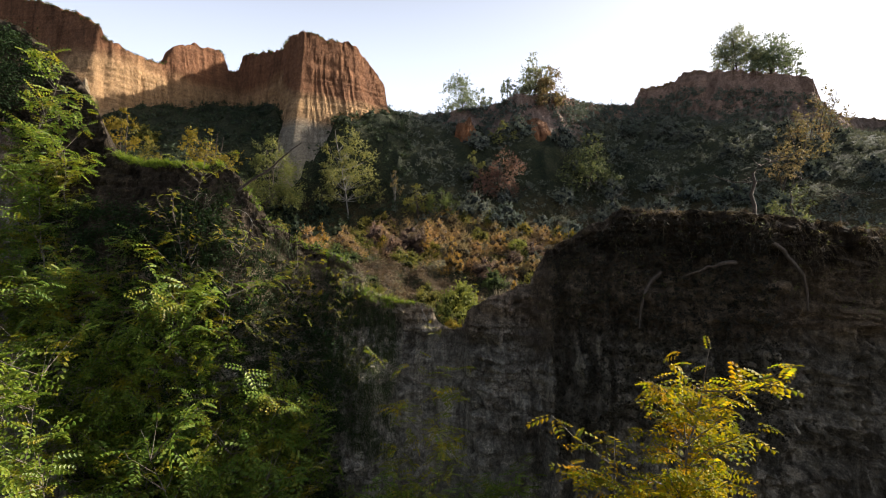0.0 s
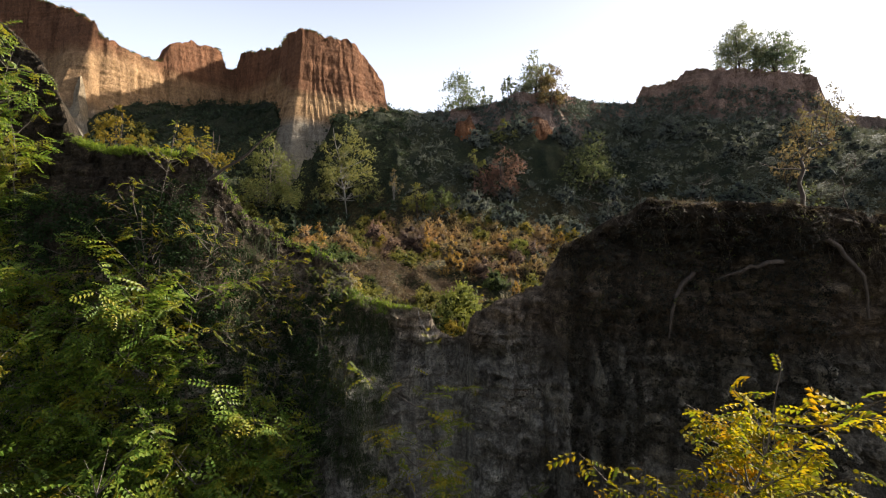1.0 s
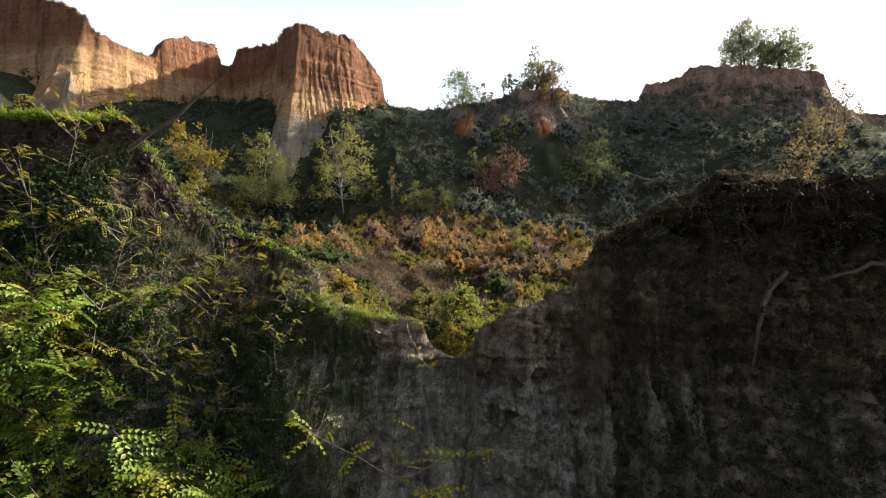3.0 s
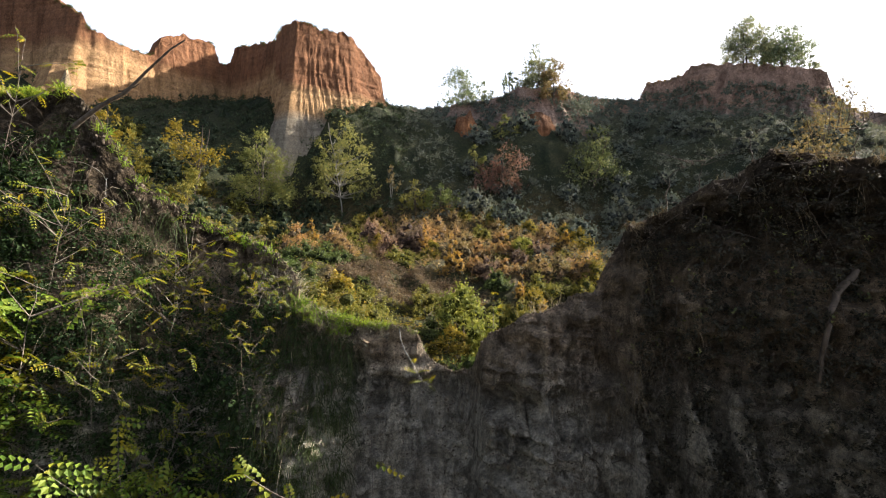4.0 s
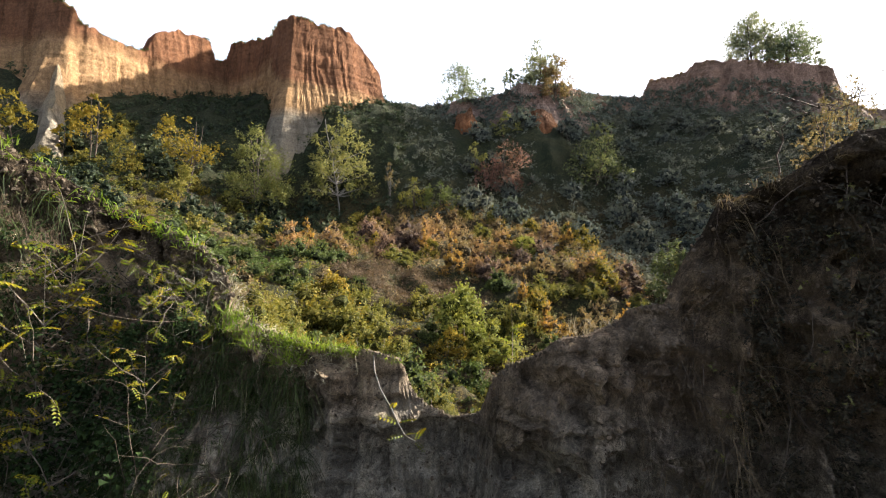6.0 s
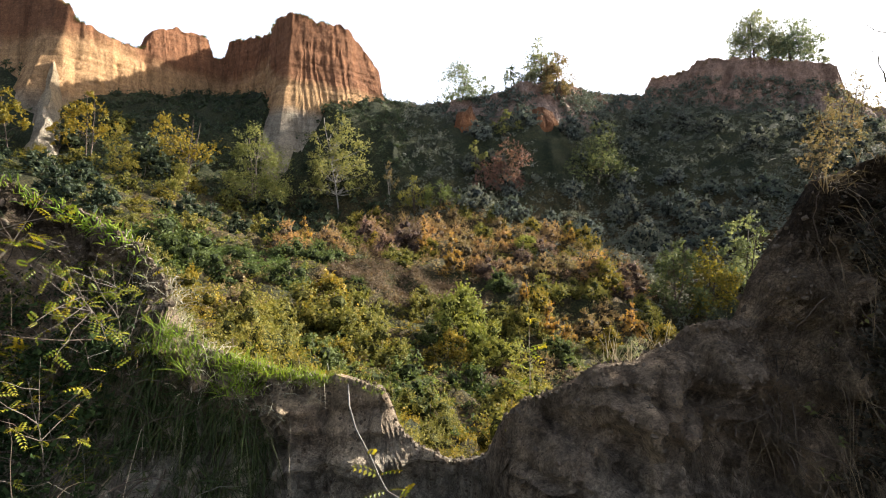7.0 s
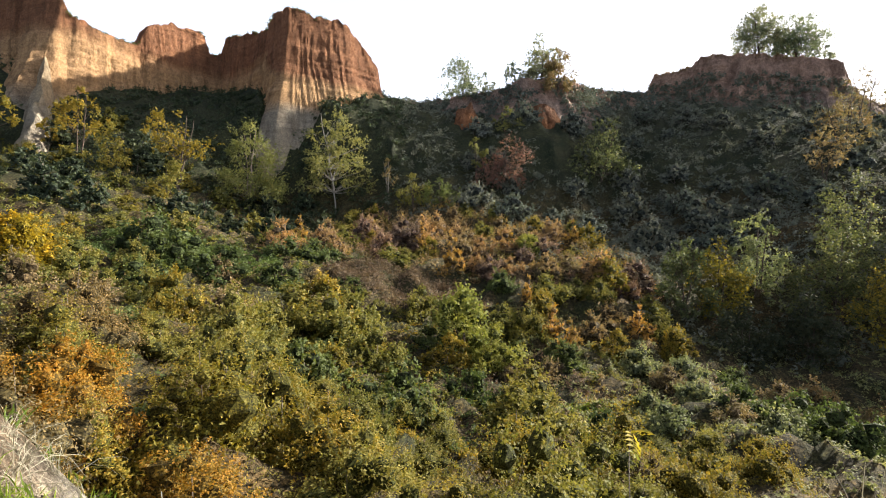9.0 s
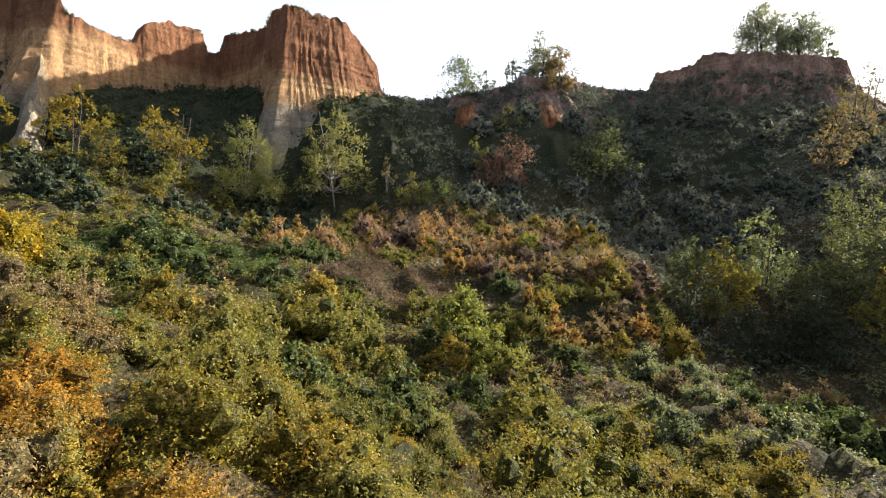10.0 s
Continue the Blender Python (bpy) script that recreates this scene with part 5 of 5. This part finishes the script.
bank_leaves("ivy_top", 320, -13.5, -9.8, 0.2, 2.4, 50, 0.35, 0.05, F_shade, "green leaves covering the bank's upper edge, coloured dark as shade", 2)
bank_leaves("ivy_low", 260, -2.6, 1.8, 4.0, 6.5, 30, 0.3, 0.05, F_shade, "green leaves at the bank's foot, coloured dark as shade", 3)
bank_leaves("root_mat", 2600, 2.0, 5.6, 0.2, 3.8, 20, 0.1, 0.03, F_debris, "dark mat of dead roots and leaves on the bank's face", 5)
bank_leaves("creeper", 260, 1.8, 9, 0.1, 1.6, 6, 0.12, 0.03, F_creeper, "thin creeper leaves on the bank's face", 4)


def tangle(name, n, x0, x1, d0, d1, length, rad, rise, out, mat, label, seed):
    """Thin crooked stems that grow, arch and hang before the bank's face."""
    r = np.random.default_rng(seed)
    parts = []
    for _ in range(n):
        p = np.array(bank_at(r.uniform(x0, x1), r.uniform(d0, d1)))
        d = np.array([r.normal() * 0.6, -out * r.uniform(0.2, 1), rise + r.normal() * 0.5])
        d /= np.linalg.norm(d)
        step = length * r.uniform(0.4, 1.2) / 8
        pts = [p]
        for k in range(8):
            d = d + r.normal(size=3) * np.array([0.22, 0.1, 0.2]) - np.array([0, 0, 0.09])
            d /= np.linalg.norm(d)
            p = p + d * step
            pts.append(p)
        parts.append(tube(np.array(pts), rad * r.uniform(0.6, 1.5), rad * 0.3, 3))
    piece(name, mesh_np(name, *join(parts), True), mat, label=label, category="dry stems", kind="stuff")


tangle("stem_tangle", 620, -5.0, -1.35, 0.5, 4.0, 0.8, 0.004, 0.7, 0.6, B_bark, "tangle of brown leafless stems on the bank's face", 1)
tangle("stem_tangle_pale", 60, -4.0, -1.0, 0.3, 3.4, 0.6, 0.0035, 0.5, 0.7, B_pale, "pale dry stems on the bank's face", 2)
tangle("root_tangle", 480, 1.6, 6.5, 0.0, 2.6, 0.6, 0.0035, -0.2, 0.6, B_bark, "dark thin roots hanging on the bank's face", 3)
tangle("root_tangle_pale", 70, 1.2, 6.5, 0.0, 2.2, 0.5, 0.003, 0.1, 0.7, B_twig, "grey dead twigs on the bank's face", 4)


def clods(name, n, x0, x1, d0, d1, size, label, seed, back=False):
    """Lumps of crumbled earth pressed into the bank, each uneven."""
    r = np.random.default_rng(seed)
    parts = []
    for _ in range(n):
        x = r.uniform(x0, x1)
        if back:
            p = G_bank[int(np.argmin(np.abs(G_bank[:, 0, 0] - x))), 189 + int(r.uniform(0, 4))]
        else:
            p = bank_at(x, d0 + (d1 - d0) * r.random() ** 1.5)
        s = size * min(0.5 + r.pareto(3.0), 2.0)
        R = r.normal(size=(3, 3))
        R, _q = np.linalg.qr(R)
        V = ICO_V * (1 + 0.3 * r.normal(size=(12, 1))) * np.array([1.25, 0.9, 0.65]) @ R
        parts.append((np.array(p) + V * s, ICO_F))
    piece(name, mesh_np(name, *join(parts)), M_crumb, label=label, category="earth clods", kind="stuff")


clods("clods_face", 2800, 0.3, 3.6, 0.0, 2.0, 0.009, "crumbled earth clods on the bank's face", 1)
clods("clods_west", 1500, -1.9, 0.3, 0.0, 1.6, 0.008, "crumbled earth clods on the bank's face below the grass", 2)
clods("clods_crest", 900, -0.4, 3.5, 0, 0, 0.011, "crumbled pale earth along the bank's crest", 3, True)
clods("clods_back", 900, -2.6, -0.9, 0, 0, 0.013, "crumbled pale earth behind the bank's crest", 5, True)
clods("clods_slope", 900, -4.6, -1.6, 0.0, 0.5, 0.013, "crumbled earth along the bank's crest above the thicket", 4)


def root(a, b, rad, bend, seed, label):
    """A bare root or branch between two places on the bank's face."""
    p0, p1 = np.array(a, float), np.array(b, float)
    t = np.linspace(0, 1, 12)
    pts = p0 * (1 - t)[:, None] + p1 * t[:, None] + np.array(bend) * (np.sin(np.pi * t))[:, None]
    pts[1:-1] += np.random.default_rng(seed).normal(size=(10, 3)) * 0.015
    piece("root", mesh_np("root", *tube(pts, rad, rad * 0.45, 6), True), B_bark, label=label, category="root", group="roots on the bank")


for a, da, b, db, bend in ((3.85, 1.1, 3.45, 2.15, (-0.15, -0.1, 0.1)), (5.0, 0.9, 4.2, 1.2, (0, -0.15, 0.1)), (5.6, 0.5, 6.1, 1.6, (0.1, -0.1, 0.1))):
    p0, p1 = bank_at(a, da), bank_at(b, db)
    root(p0 - (0, 0.1, 0), p1 - (0, 0.14, 0), 0.04, bend, int(a * 10), "bare grey-brown root on the earth face")


def bare_tree(x, y, z, h, seed, lean, label, category="tree", twigs=9, name="bare_tree"):
    """A small leafless tree: a crooked trunk that forks into bent twigs."""
    r = np.random.default_rng(seed)
    t = thing(name, pose(x, y, z), label, category)
    ax = np.array([(0, 0, -0.15), (0.02, 0, 0.15), (-0.03, 0.02, 0.35), (0.03, 0, 0.55), (0.0, 0.02, 0.72), (0.1, 0, 0.84), (0.3, 0.0, 0.92), (0.5, 0.03, 1.0)]) * h
    ax[:, 0] += lean * np.maximum(ax[:, 2], 0)
    piece("trunk", mesh_np("trunk", *tube(ax, (0.04 if category == "tree" else 0.014) * h, 0.006 * h, 6), True), B_bark, t)
    for k in range(twigs):
        a = ax[r.integers(3, 8)]
        ln = r.uniform(0.3, 0.65) * h
        e = a + np.array([r.normal() * ln * 0.8, r.normal() * ln * 0.4, abs(r.normal()) * ln * 0.4])
        piece("twig", mesh_np("twig", *tube(wiggle(a, e, 8, 0.03 * h), 0.011 * h, 0.003 * h, 4), True), B_bark, t)
    return t


pt = bank_at(5.45, 0)
bare_tree(pt[0], pt[1] + 0.1, pt[2], 1.0, 3, 0.0, "dark leafless crooked tree on the bank's crest", twigs=12)
pt = bank_at(2.35, 0)
bare_tree(pt[0], pt[1] + 0.1, pt[2], 0.5, 5, 0.1, "leafless thin shoot on the bank's crest", "shoot", 5, "bare_shoot")
for k, (x, h) in enumerate(((2.75, 0.34), (3.3, 0.3), (4.2, 0.5), (6.3, 0.8), (7.1, 0.7))):
    pt = bank_at(x, 0)
    bare_tree(pt[0], pt[1] + 0.3, pt[2] - 0.02, h, 20 + k, 0.15 * (-1) ** k, "leafless thin shoot on the bank's crest", "shoot", 7, "bare_shoot")
bl = thing("dead_branch", pose(-4.05, 10.4, 8.25), "dark dead branch reaching out from the bank's crest", "branch")
piece("stem", mesh_np("stem", *tube(wiggle((0, 0, -0.1), (1.25, 0.0, 0.85), 10, 0.025), 0.03, 0.008, 6), True), B_bark, bl)
piece("twig", mesh_np("twig", *tube(wiggle((0.5, 0, 0.3), (0.8, -0.1, 0.35), 6, 0.02), 0.01, 0.004, 5), True), B_bark, bl)
p0 = np.array(bank_at(-0.42, 0.08)) - np.array([0, 0.03, 0])
hs = thing("hanging_shoot", pose(*p0), "thin pale locust shoot hanging over the earth face with yellow leaves", "shoot")
ax = np.array([(0, 0.02, 0.05), (0.02, -0.06, -0.05), (0.07, -0.12, -0.17), (0.16, -0.18, -0.3), (0.21, -0.2, -0.4), (0.26, -0.22, -0.48), (0.34, -0.24, -0.52)])
piece("stem", mesh_np("stem", *tube(ax, 0.006, 0.003, 5), True), B_pale, hs)
LP = ax[[4, 4, 5, 5, 6, 6, 3]]
LD = np.array([(-0.6, -0.3, 0.3), (0.9, -0.2, 0.4), (-0.9, -0.4, 0.1), (0.9, -0.3, 0.3), (0.8, -0.4, 0.0), (0.3, -0.6, 0.4), (0.9, -0.2, 0.3)])
piece("foliage", mesh_np("foliage", *leaves(LP, 0.12, 0.0, LOCUST_V, LOCUST_F, LD, 0.35)), F_locust2, hs, kind="stuff")
